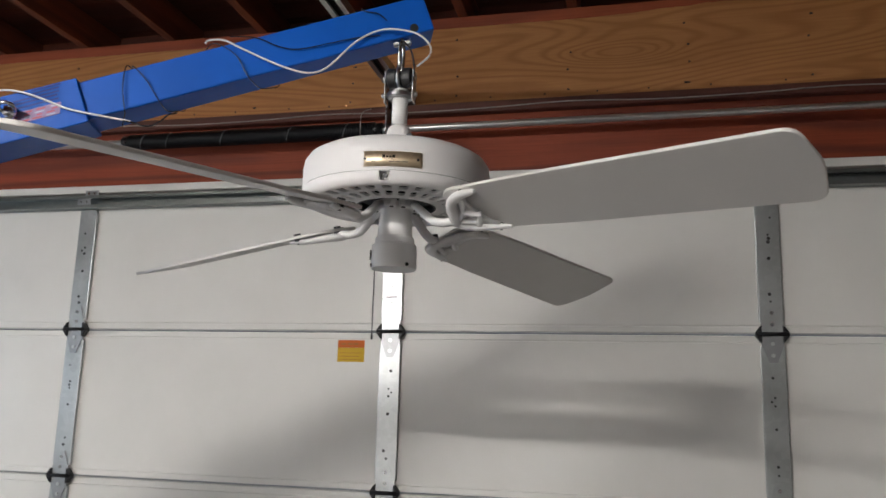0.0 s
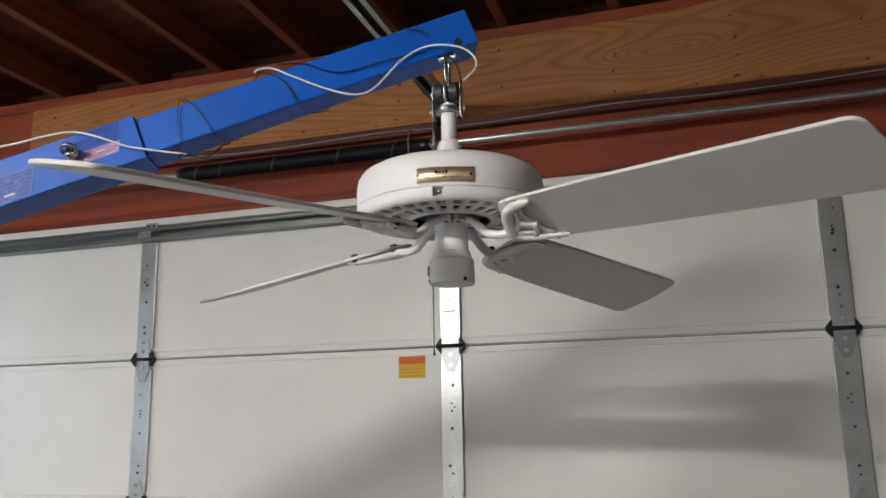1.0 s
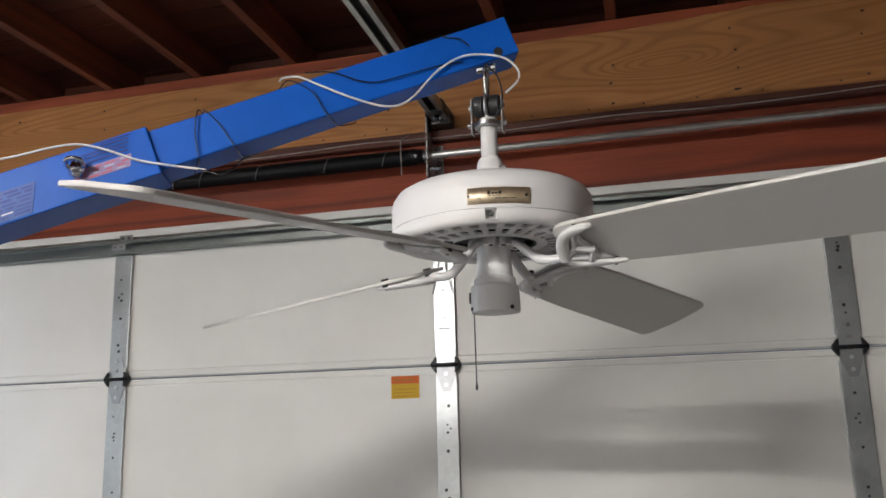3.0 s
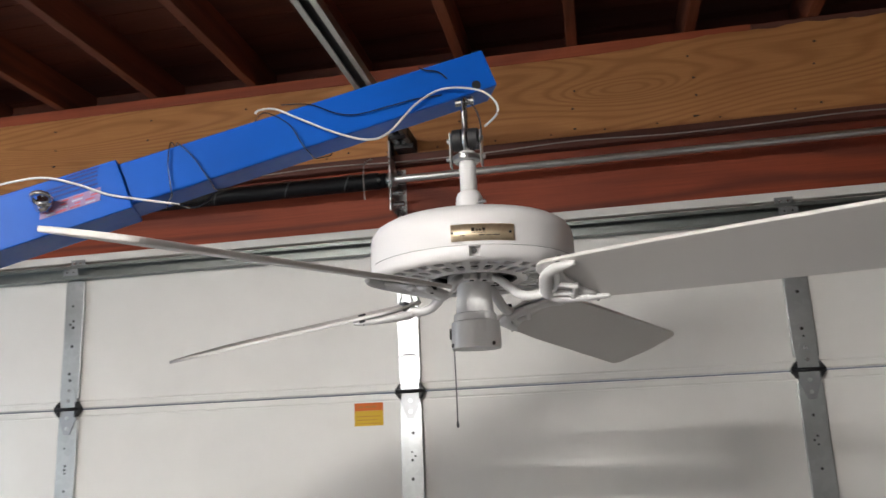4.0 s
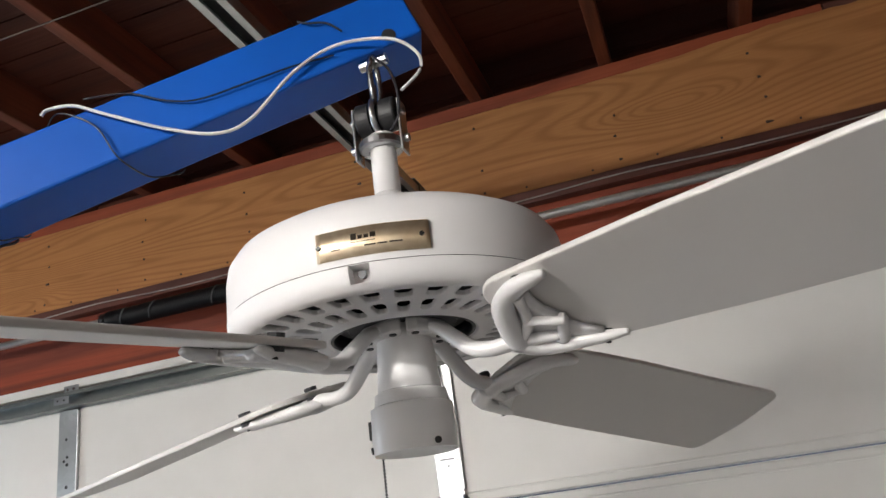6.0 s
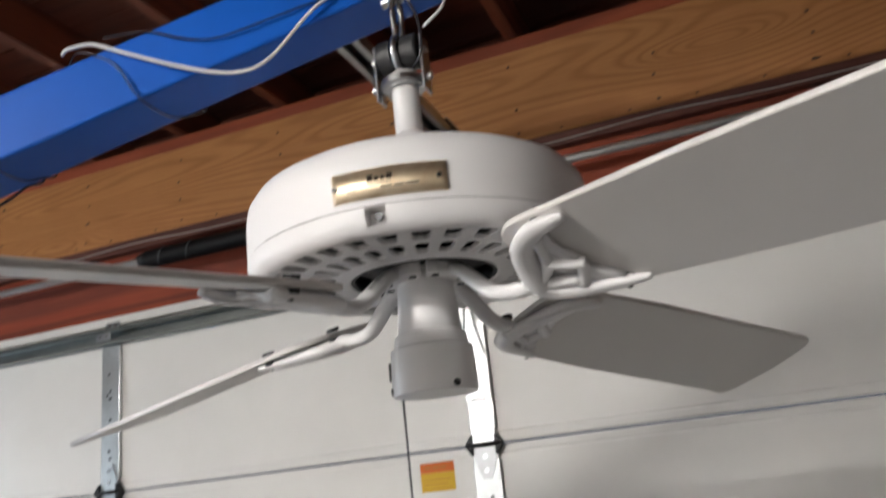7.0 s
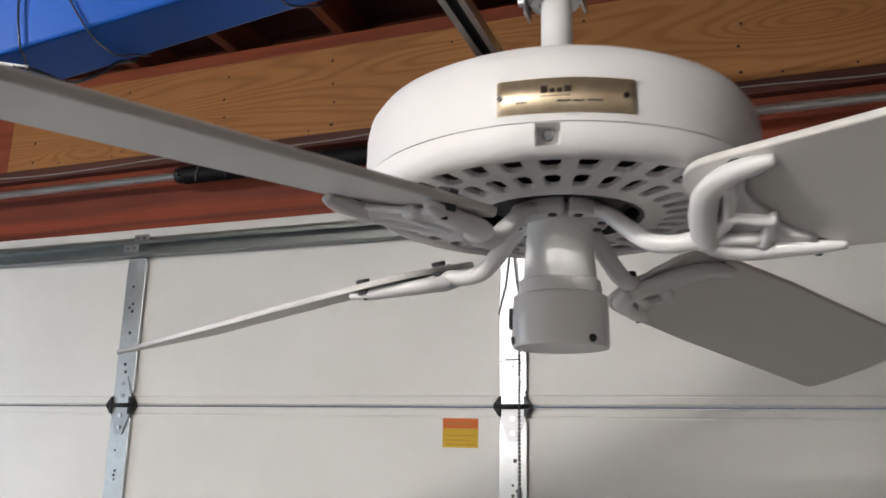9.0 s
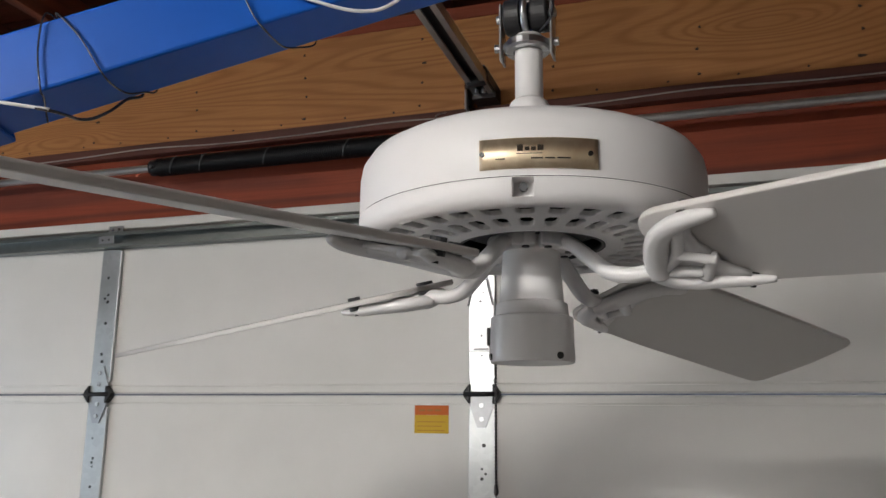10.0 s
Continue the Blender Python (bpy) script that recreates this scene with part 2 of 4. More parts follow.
def tube(points, radii, bm=None, seg=8, smooth_steps=6, flat=(1.0, 1.0), up=(0, 0, 1)):
    """A tube along a smooth line; radii: one number or one for each point; flat squeezes its section (across, along up)."""
    bm = bm or bmesh.new()
    line = spline(points, smooth_steps) if smooth_steps > 1 else [Vector(q) for q in points]
    n = len(line)
    if isinstance(radii, (int, float)):
        rad = [radii] * n
    else:
        rad = [float(np.interp(i / (n - 1), np.linspace(0, 1, len(radii)), radii)) for i in range(n)]
    rings = []
    for i, q in enumerate(line):
        d = (line[min(i + 1, n - 1)] - line[max(i - 1, 0)]).normalized()
        u = Vector(up)
        if abs(d.dot(u)) > 0.95:
            u = Vector((1, 0, 0))
        side = d.cross(u).normalized()
        top = side.cross(d).normalized()
        rings.append([bm.verts.new(q + rad[i] * (side * math.cos(2 * math.pi * k / seg) * flat[0] + top * math.sin(2 * math.pi * k / seg) * flat[1])) for k in range(seg)])
    for a, b in zip(rings, rings[1:]):
        for k in range(seg):
            j = (k + 1) % seg
            bm.faces.new((a[k], a[j], b[j], b[k]))
    bm.faces.new(rings[0][::-1])
    bm.faces.new(rings[-1])
    bmesh.ops.recalc_face_normals(bm, faces=bm.faces)
    return bm


def rod(a, b, r, bm=None, seg=16):
    return tube([a, b], r, bm, seg, 1)


def plate(outline, thick, m=None, bm=None):
    """A flat outline of (x, y), given thickness along z from 0 upwards."""
    bm = bm or bmesh.new()
    lo = [bm.verts.new((x, y, 0)) for x, y in outline]
    hi = [bm.verts.new((x, y, thick)) for x, y in outline]
    k = len(outline)
    faces = [bm.faces.new(lo[::-1]), bm.faces.new(hi)]
    for i in range(k):
        j = (i + 1) % k
        faces.append(bm.faces.new((lo[i], lo[j], hi[j], hi[i])))
    if m:
        for v in lo + hi:
            v.co = m @ v.co
    bmesh.ops.recalc_face_normals(bm, faces=bm.faces)
    return bm


def rounded(points, radius, steps=6):
    """Round the corners of a convex outline; radius may be a list."""
    out = []
    k = len(points)
    for i in range(k):
        r = radius[i] if isinstance(radius, (list, tuple)) else radius
        p, a, b = Vector(points[i]), Vector(points[i - 1]), Vector(points[(i + 1) % k])
        u, v = (a - p).normalized(), (b - p).normalized()
        half = math.acos(max(-1, min(1, u.dot(v)))) / 2
        t = r / math.tan(half)
        p0, p1 = p + u * t, p + v * t
        for s in range(steps + 1):
            f = s / steps
            out.append(tuple((1 - f) ** 2 * p0 + 2 * f * (1 - f) * p + f * f * p1))
    return out


# ---- setting ----
WALL_Y, BOARD_Y, DOOR_Y = 2.83, 2.805, 2.745
X0, X1, YB, CEIL = -4.3, 3.0, -3.6, 2.914
solid("floor", box(X0 - 0.15, X1 + 0.15, YB - 0.15, 3.2, -0.12, 0.0), CONCRETE, "grey concrete garage floor slab", "floor", "structure")
# opening in the west wall for the added window
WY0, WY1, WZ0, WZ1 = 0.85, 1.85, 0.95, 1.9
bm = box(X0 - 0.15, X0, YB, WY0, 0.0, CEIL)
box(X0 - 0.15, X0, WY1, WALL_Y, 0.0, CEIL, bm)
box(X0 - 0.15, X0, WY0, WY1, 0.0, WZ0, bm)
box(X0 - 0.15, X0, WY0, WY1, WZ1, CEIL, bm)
solid("wall_west", bm, PLASTER, "plain garage side wall", "wall", "structure")
solid("wall_east", box(X1, X1 + 0.15, YB, WALL_Y, 0.0, CEIL), PLASTER, "plain garage side wall", "wall", "structure")
solid("wall_south", box(X0 - 0.15, X1 + 0.15, YB - 0.15, YB, 0.0, CEIL), PLASTER, "plain garage back wall", "wall", "structure")
bm = box(X0 - 0.15, X1 + 0.15, WALL_Y, WALL_Y + 0.14, 2.08, 2.772)
box(X0 - 0.15, -3.20, WALL_Y, WALL_Y + 0.14, 0, 2.08, bm)
box(1.59, X1 + 0.15, WALL_Y, WALL_Y + 0.14, 0, 2.08, bm)
solid("wall_north", bm, RED_WOOD, "red-brown stained wooden wall above the garage door", "wall", "structure")
# unseen window, added to go with the bluish fill lamp
window = thing("added_window", (X0 - 0.075, 1.35, WZ0), "plain unseen side window added to carry the bluish fill", "window", kind="structure")
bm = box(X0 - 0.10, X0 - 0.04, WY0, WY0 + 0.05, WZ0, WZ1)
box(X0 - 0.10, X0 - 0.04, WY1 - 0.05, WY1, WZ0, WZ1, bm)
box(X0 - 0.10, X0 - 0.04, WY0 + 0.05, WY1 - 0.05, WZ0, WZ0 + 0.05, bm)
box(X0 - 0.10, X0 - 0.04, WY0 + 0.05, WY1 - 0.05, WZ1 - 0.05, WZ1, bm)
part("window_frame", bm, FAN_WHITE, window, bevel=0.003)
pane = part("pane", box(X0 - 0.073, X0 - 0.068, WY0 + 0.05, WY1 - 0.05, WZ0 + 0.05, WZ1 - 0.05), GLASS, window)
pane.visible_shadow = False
# dark sheet added behind the joists to stand for the open eaves' shade
solid("eave_dark_sheet", box(X0 - 0.15, X1 + 0.15, 3.02, 3.06, 2.70, CEIL), DECK_WOOD, "dark sheet added for the shade of the open eaves", "blocking", "structure")
# roof deck of planks, joined in one mesh with gaps
bm = bmesh.new()
y = YB
while y < 3.02:
    box(X0 - 0.15, X1 + 0.15, y, y + 0.135, CEIL, CEIL + 0.022, bm)
    y += 0.14
box(X0 - 0.15, X1 + 0.15, YB, 3.15, CEIL + 0.024, CEIL + 0.05, bm)
solid("ceiling", bm, DECK_WOOD, "dark red-brown plank roof deck between the joists", "ceiling", "structure")

# ceiling joists on the header
JB = 2.776
for i, jx in enumerate([-0.575 + 0.406 * k for k in range(-9, 9)]):
    ob = solid("ceiling_joist", box(jx - 0.038, jx, YB, 3.018, JB, CEIL - 0.002), JOIST_WOOD, "dark red-brown wooden ceiling joist resting on the header", "joist", "structure", bevel=0.003)

# header: pale board, red edge strip above, brown ledge below
header = thing("header", (-0.6, BOARD_Y, 2.43), "pale fir header board over the garage door with a red edge strip and nail heads", "header", kind="structure")


def ragged_board(x0, x1, y0, y1, z0, z1, rise_from, seed):
    """A board whose top edge is straight up to rise_from and then climbs as an uneven, torn wane."""
    rg = random.Random(seed)
    bm = bmesh.new()
    rings = []
    n = int((x1 - x0) / 0.02)
    step = 0.0
    for i in range(n + 1):
        x = x0 + (x1 - x0) * i / n
        step += (rg.uniform(-1, 1) - step) * 0.35
        up = max(0.0, min(1.0, (x - rise_from) / 0.45))
        top = z1 + up * (0.021 + 0.011 * step) + 0.0006 * rg.uniform(-1, 1)
        rings.append([bm.verts.new(p) for p in ((x, y0, z0), (x, y1, z0), (x, y1, top), (x, y0 + 0.002, top), (x, y0, top - 0.003))])
    for p, q in zip(rings, rings[1:]):
        for k in range(5):
            j = (k + 1) % 5
            bm.faces.new((p[k], p[j], q[j], q[k]))
    bm.faces.new(rings[0])
    bm.faces.new(rings[-1][::-1])
    bmesh.ops.recalc_face_normals(bm, faces=bm.faces)
    return bm


part("board", ragged_board(-2.76, X1, BOARD_Y, WALL_Y, 2.432, 2.729, -0.1, 8), PALE_WOOD, header, "pale yellow-brown fir board with an uneven upper edge")
part("edge_strip", box(X0, 0.42, BOARD_Y + 0.0015, WALL_Y, 2.7295, 2.774), EDGE_WOOD, header, "red-brown strip along the top", bevel=0.004)
part("edge_strip", box(0.4225, X1, BOARD_Y + 0.0035, WALL_Y, 2.7295, 2.772), LEDGE_WOOD, header, "dark brown strip along the top", bevel=0.004)
part("end_block", box(X0, -2.763, BOARD_Y + 0.008, WALL_Y, 2.432, 2.7285), EDGE_WOOD, header, "dark red end of the header", bevel=0.003)
part("ledge", box(X0, X1, BOARD_Y - 0.012, WALL_Y, 2.39, 2.430), LEDGE_WOOD, header, "dark brown ledge under the board", bevel=0.003)
rng = random.Random(4)
for col in range(-6, 6):
    cx = -0.2 + col * 0.406
    for zz in (2.46, 2.535, 2.60, 2.68):
        if rng.random() < 0.85:
            part("nail", rod((cx + rng.uniform(-0.012, 0.012), BOARD_Y + 0.004, zz), (cx + rng.uniform(-0.01, 0.01), BOARD_Y - 0.0012, zz), 0.0042, seg=8), NAIL, header)
for k in range(16):
    cx = -2.5 + k * 0.2 + rng.uniform(-0.03, 0.03)
    part("nail", rod((cx, BOARD_Y + 0.004, 2.447), (cx, BOARD_Y - 0.0012, 2.447), 0.0036, seg=8), NAIL, header)

# ---- garage door ----
garage_door = thing("garage_door", (-0.805, DOOR_Y, 0), "closed white sectional garage door with galvanised stiles and hinges", "garage door")
STILE_D = 0.0125
JOINTS = (0.0, 0.516, 1.051, 1.586, 2.118)
STILES = (-3.2, -2.048, -0.803, 0.43, 1.6)


def section(z0, z1):
    """One door panel: flat skin with a rolled lip and groove along each long edge."""
    prof = [(0, 0.003), (0.004, 0.0), (0.020, 0.0), (0.0212, 0.0055), (0.0248, 0.0055), (0.026, 0.0)]
    h = z1 - z0
    pts = [(z0 + 0.003 + a, DOOR_Y + b) for a, b in prof] + [(z1 - 0.003 - a, DOOR_Y + b) for a, b in prof[::-1]]
    pts += [(z1 - 0.003, DOOR_Y + 0.045), (z0 + 0.003, DOOR_Y + 0.045)]
    bm = bmesh.new()
    a = [bm.verts.new((-3.245, yy, zz)) for zz, yy in pts]
    b = [bm.verts.new((1.635, yy, zz)) for zz, yy in pts]
    for i in range(len(pts)):
        j = (i + 1) % len(pts)
        bm.faces.new((a[i], a[j], b[j], b[i]))
    bm.faces.new(a[::-1])
    bm.faces.new(b)
    bmesh.ops.recalc_face_normals(bm, faces=bm.faces)
    return bm


def dots(places, y, r, depth=0.003):
    bm = bmesh.new()
    for x, z in places:
        rod((x, y + 0.001, z), (x, y - depth, z), r, bm, 10)
    return bm


for k in range(4):
    z0, z1 = JOINTS[k], JOINTS[k + 1]
    sec = part("section", section(z0, z1), DOOR_WHITE, garage_door, "white steel door section")
    for sx in STILES:
        w = 0.0365
        top = z1 - (0.034 if k < 3 else 0.068)
        out = rounded([(sx - w, z0 + 0.036), (sx + w, z0 + 0.036), (sx + w, top), (sx - w, top)], 0.01, 3)
        m = Matrix(((1, 0, 0, 0), (0, 0, -1, DOOR_Y - 0.0015), (0, 1, 0, 0), (0, 0, 0, 1)))
        bm = plate(out, STILE_D, m)
        part("stile", bm, GALV, sec, "galvanised steel stile with screw holes", bevel=0.0018)
        h = top - z0
        rs = random.Random(int(sx * 100) + k)
        places = [(sx, z0 + h * f) for f in (0.22, 0.5 + rs.uniform(-0.02, 0.02), 0.63, 0.68)] + [(sx + rs.uniform(-0.012, 0.012), z0 + h * f) for f in (0.27, 0.655, 0.8)]
        for px, pz in places:
            part("screw", dots([(px, pz)], DOOR_Y - 0.0012 - STILE_D, rs.choice((0.0034, 0.0045, 0.0055)), 0.0012), SCREW_DARK, sec)

for zj in JOINTS[1:4]:
    for sx in STILES:
        hg = thing("hinge", (sx, DOOR_Y - 0.004, zj), "galvanised door hinge with a dark knuckle across the panel joint", "hinge", "hinges on the door")
        y1 = DOOR_Y - 0.0022 - STILE_D
        for s, nm in ((1, "upper_leaf"), (-1, "lower_leaf")):
            out = [(-0.034, 0.006 * s), (0.034, 0.006 * s), (0.034, 0.03 * s), (0.012, 0.088 * s), (-0.012, 0.088 * s), (-0.034, 0.03 * s)]
            out = [(sx + a, zj + b) for a, b in (out if s > 0 else out[::-1])]
            m = Matrix(((1, 0, 0, 0), (0, 0, -1, y1), (0, 1, 0, 0), (0, 0, 0, 1)))
            lf = part(nm, plate(out, 0.003, m), GALV if s > 0 else LEAF, hg)
            for f in (0.03, 0.066):
                part("bolt", dots([(sx, zj + f * s)], y1 - 0.002, 0.0062, 0.004), STEEL, lf)
        part("knuckle", rod((sx - 0.045, y1 - 0.011, zj), (sx + 0.045, y1 - 0.011, zj), 0.0062), BLACK_STEEL, hg, "dark hinge pin", smooth=True)
        for s in (-1, 1):
            out = [(s * 0.031, -0.027), (s * 0.036, -0.024), (s * 0.050, -0.005), (s * 0.050, 0.005), (s * 0.036, 0.024), (s * 0.031, 0.027)]
            m = Matrix(((1, 0, 0, sx), (0, 0, -1, DOOR_Y - 0.0015), (0, 1, 0, zj), (0, 0, 0, 1)))
            part("end_cap", plate(out[::-1] if s < 0 else out, STILE_D + 0.012, m), BLACK_STEEL, hg, "black hinge end cap", bevel=0.002)

# strut across the top of the door: an open channel
bm = box(-3.24, 1.63, DOOR_Y - 0.045, DOOR_Y - 0.002, 2.098, 2.101)
box(-3.24, 1.63, DOOR_Y - 0.045, DOOR_Y - 0.002, 2.052, 2.055, bm)
box(-3.24, 1.63, DOOR_Y - 0.005, DOOR_Y - 0.0025, 2.055, 2.098, bm)
box(-3.24, 1.63, DOOR_Y - 0.047, DOOR_Y - 0.0455, 2.089, 2.101, bm)
box(-3.24, 1.63, DOOR_Y - 0.047, DOOR_Y - 0.0455, 2.052, 2.062, bm)
part("strut", bm, STRUT_STEEL, garage_door, "galvanised stiffening channel along the top")
part("top_seal", box(-3.24, 1.63, DOOR_Y - 0.004, DOOR_Y + 0.03, 2.121, 2.150), DOOR_WHITE, garage_door, "white top edge", bevel=0.003)

for sx in STILES:
    bm = box(sx - 0.029, sx + 0.029, DOOR_Y - 0.0490, DOOR_Y - 0.0475, 2.063, 2.088)
    box(sx - 0.029, sx + 0.029, DOOR_Y - 0.0072, DOOR_Y - 0.0045, 2.104, 2.131, bm)
    clip = part("strut_clip", bm, LEAF, garage_door, "galvanised clip over the channel", bevel=0.0008)
    for dx in (-0.013, 0.012):
        part("screw", dots([(sx + dx, 2.118)], DOOR_Y - 0.007, 0.0045, 0.003), STEEL, clip)
        part("screw", dots([(sx + dx, 2.075)], DOOR_Y - 0.0488, 0.003, 0.0016), SCREW_DARK, clip)

# warning sticker on the door
sticker = thing("sticker", (-0.949, DOOR_Y, 1.48), "small orange and yellow warning sticker on the door", "sticker")
part("face", box(-0.998, -0.900, DOOR_Y - 0.0012, DOOR_Y - 0.0004, 1.481, 1.530), YELLOW, sticker, "yellow lower field")
part("heading", box(-0.998, -0.900, DOOR_Y - 0.0012, DOOR_Y - 0.0004, 1.5302, 1.556), ORANGE, sticker, "orange heading")
bm = bmesh.new()
for k in range(3):
    box(-0.99, -0.91 - 0.01 * (k % 2), DOOR_Y - 0.0016, DOOR_Y - 0.0012, 1.488 + k * 0.0115, 1.4897 + k * 0.0115, bm)
for a in (-0.985, -0.962, -0.94):
    box(a, a + 0.017, DOOR_Y - 0.0016, DOOR_Y - 0.0012, 1.540, 1.5455, bm)
part("print", bm, STICKER_PRINT, sticker, "unreadable faded print")

# bracket of the opener arm on the middle stile
opener_bracket = thing("opener_bracket", (-0.803, DOOR_Y - STILE_D, 1.78), "bright galvanised opener bracket bolted to the middle stile", "bracket")
m = Matrix(((1, 0, 0, -0.803), (0, 0, -1, DOOR_Y - 0.0022 - STILE_D), (0, 1, 0, 1.70), (0, 0, 0, 1)))
edge = [(0.036, 0.0), (0.036, 0.124), (0.0165, 0.202), (0.009, 0.266), (0.009, 0.335)]
part("plate", plate(edge + [(-a, b) for a, b in edge[::-1]], 0.003, m), PLATE_STEEL, opener_bracket, bevel=0.001)
# dark bar laid on the uncut plate, for the shade in its slot
part("slot_shade", box(-0.824, -0.783, DOOR_Y - 0.0062 - STILE_D, DOOR_Y - 0.005 - STILE_D, 1.7035, 1.7075), SCREW_DARK, opener_bracket)
for bx, bz, br in ((-0.803, 1.742, 0.003), (-0.806, 1.836, 0.0035), (-0.798, 1.86, 0.0025)):
    part("screw", dots([(bx, bz)], DOOR_Y - 0.005 - STILE_D, br, 0.0016), SCREW_DARK, opener_bracket)
for s in (-1, 1):
    out = [(s * a, 1.70 + b) for a, b in edge[1:]]
    out += [(a - s * 0.0026, b) for a, b in out[::-1]]
    m = Matrix(((1, 0, 0, -0.806), (0, 0, -1, DOOR_Y - 0.0052 - STILE_D), (0, 1, 0, 0), (0, 0, 0, 1)))
    part("flange", plate(out, 0.007, m), DARK_STEEL, opener_bracket, "dark steel flange")

# ---- torsion shaft, spring, bearing plate ----
SY, SZ = 2.735, 2.318
shaft = thing("torsion_shaft", (-0.8, SY, SZ), "galvanised torsion tube running above the garage door", "shaft")
part("tube", rod((-3.3, SY, SZ), (1.7, SY, SZ), 0.0125, seg=20), SHAFT_ZINC, shaft, smooth=True)
for bx in (-3.28, 1.68):
    part("end_plate", box(bx - 0.003, bx + 0.003, SY - 0.04, WALL_Y, SZ - 0.05, SZ + 0.05), GALV, shaft)
spring = thing("torsion_spring", (-1.4, SY, SZ), "black coiled torsion spring wound round the shaft", "spring")
turns, xs0, xs1 = 165, -1.9, -0.89
pts = [(xs0 + (xs1 - xs0) * i / (turns * 10), SY + 0.0275 * math.cos(2 * math.pi * i / 10), SZ + 0.0275 * math.sin(2 * math.pi * i / 10)) for i in range(turns * 10 + 1)]
part("coil", tube(pts, 0.0035, None, 5, 1, up=(1, 0, 0)), BLACK_STEEL, spring, smooth=True)
for cx in (-1.905, -0.885):
    part("cone", rod((cx - 0.02, SY, SZ), (cx + 0.02, SY, SZ), 0.026, seg=20), BLACK_STEEL, spring, smooth=True)
    part("set_bolt", rod((cx, SY - 0.022, SZ - 0.006), (cx, SY - 0.037, SZ - 0.008), 0.006, seg=6), DARK_STEEL, spring)
for mx in (-1.83, -1.72, -1.49, -1.22, -1.0):
    pts = [(mx + 0.012 * a, SY - 0.0322 * math.cos(a), SZ + 0.0322 * math.sin(a)) for a in np.linspace(-1.1, 0.9, 9)]
    part("paint_mark", tube(pts, 0.0022, None, 5, 2), CHALK, spring, "pale diagonal paint mark", smooth=True)
bearing = thing("bearing_plate", (-0.845, WALL_Y, 2.32), "galvanised centre bearing plate fixed to the wall above the door", "bracket")
part("plate", box(-0.848, -0.842, SY - 0.03, WALL_Y, 2.20, 2.47), STEEL, bearing, bevel=0.001)
part("foot", box(-0.842, -0.815, WALL_Y - 0.006, WALL_Y - 0.001, 2.20, 2.38), STEEL, bearing)
part("bearing", rod((-0.857, SY, SZ), (-0.833, SY, SZ), 0.024, seg=20), STEEL, bearing, smooth=True)
for z in (2.225, 2.265):
    part("bolt", rod((-0.838, SY - 0.012, z), (-0.80, SY - 0.012, z), 0.008, seg=6), STEEL, bearing)

# thin bell wires along the ledge
bell = thing("bell_wire", (-0.6, BOARD_Y - 0.02, 2.39), "thin reddish bell wire stapled along the ledge", "wire")
pts = [(-3.2 + 0.3 * k, BOARD_Y - 0.016, 2.401 + 0.006 * math.sin(k * 2.1) + (0.004 if k % 3 else 0)) for k in range(20)]
part("strand", tube(pts, 0.0022, None, 6, 4), GREY_WIRE, bell, smooth=True)
part("drop", tube([(-0.93, BOARD_Y - 0.02, 2.42), (-0.932, SY - 0.05, 2.36), (-0.93, SY - 0.05, 2.24)], 0.0018, None, 6, 4), GREY_WIRE, bell, smooth=True)

# ---- opener rail ----
rail = thing("opener_rail", (-0.8, 2.79, 2.44), "steel garage opener rail running from the header", "rail")
RX0, RX1, RZ = -0.829, -0.771, 2.445
bm = box(RX0, RX0 + 0.016, -1.2, 2.74, RZ, RZ + 0.003)
box(RX1 - 0.016, RX1, -1.2, 2.74, RZ, RZ + 0.003, bm)
box(RX0, RX0 + 0.002, -1.2, 2.74, RZ + 0.003, RZ + 0.03, bm)
box(RX1 - 0.002, RX1, -1.2, 2.74, RZ + 0.003, RZ + 0.03, bm)
part("channel", bm, RAIL_STEEL, rail, "pale steel flanges")
# web in darker steel than the flanges, for the shade inside the channel
part("web", box(RX0 + 0.0022, RX1 - 0.0022, -1.2, 2.74, RZ + 0.027, RZ + 0.030), DARK_STEEL, rail, "rail web coloured dark for the shade inside the channel")
bm = box(-0.835, -0.765, 2.62, 2.785, RZ + 0.031, RZ + 0.035)
box(-0.835, -0.832, 2.66, 2.785, RZ + 0.004, RZ + 0.031, bm)
box(-0.768, -0.765, 2.66, 2.785, RZ + 0.004, RZ + 0.031, bm)
box(-0.835, -0.765, 2.74, BOARD_Y - 0.001, RZ - 0.012, RZ + 0.034, bm)
part("header_bracket", bm, DARK_STEEL, rail, "dark steel bracket on the header", bevel=0.001)
part("pulley", rod((-0.825, 2.66, RZ + 0.008), (-0.775, 2.66, RZ + 0.008), 0.016, seg=18), BLACK, rail, smooth=True)
for hx in (-0.81, -0.79):
    part("bolt", rod((hx, 2.70, RZ - 0.002), (hx, 2.70, RZ - 0.012), 0.006, seg=6), STEEL, rail)
part("hanger", box(-0.815, -0.785, -1.15, -1.11, RZ + 0.031, JB + 0.05), RAIL_STEEL, rail)
# thin cable slung under the joists
cable = thing("ceiling_cable", (-1.3, 1.91, 2.769), "thin grey cable stapled across the joists", "cable")
part("strand", tube([(-4.1, 1.92, 2.773), (-2.6, 1.905, 2.766), (-1.52, 1.908, 2.770), (-1.15, 1.905, 2.768), (-0.9, 1.92, 2.773)], 0.002, None, 6, 5), DUSTY_WIRE, cable, smooth=True)

# ---- shop crane ----
P0 = Vector((-0.354, 1.293, 0))
DIR = Vector((-0.9377, -0.3474, 0))
AWAY = Vector((-0.3474, 0.9377, 0))
RISE = radians(20.3)


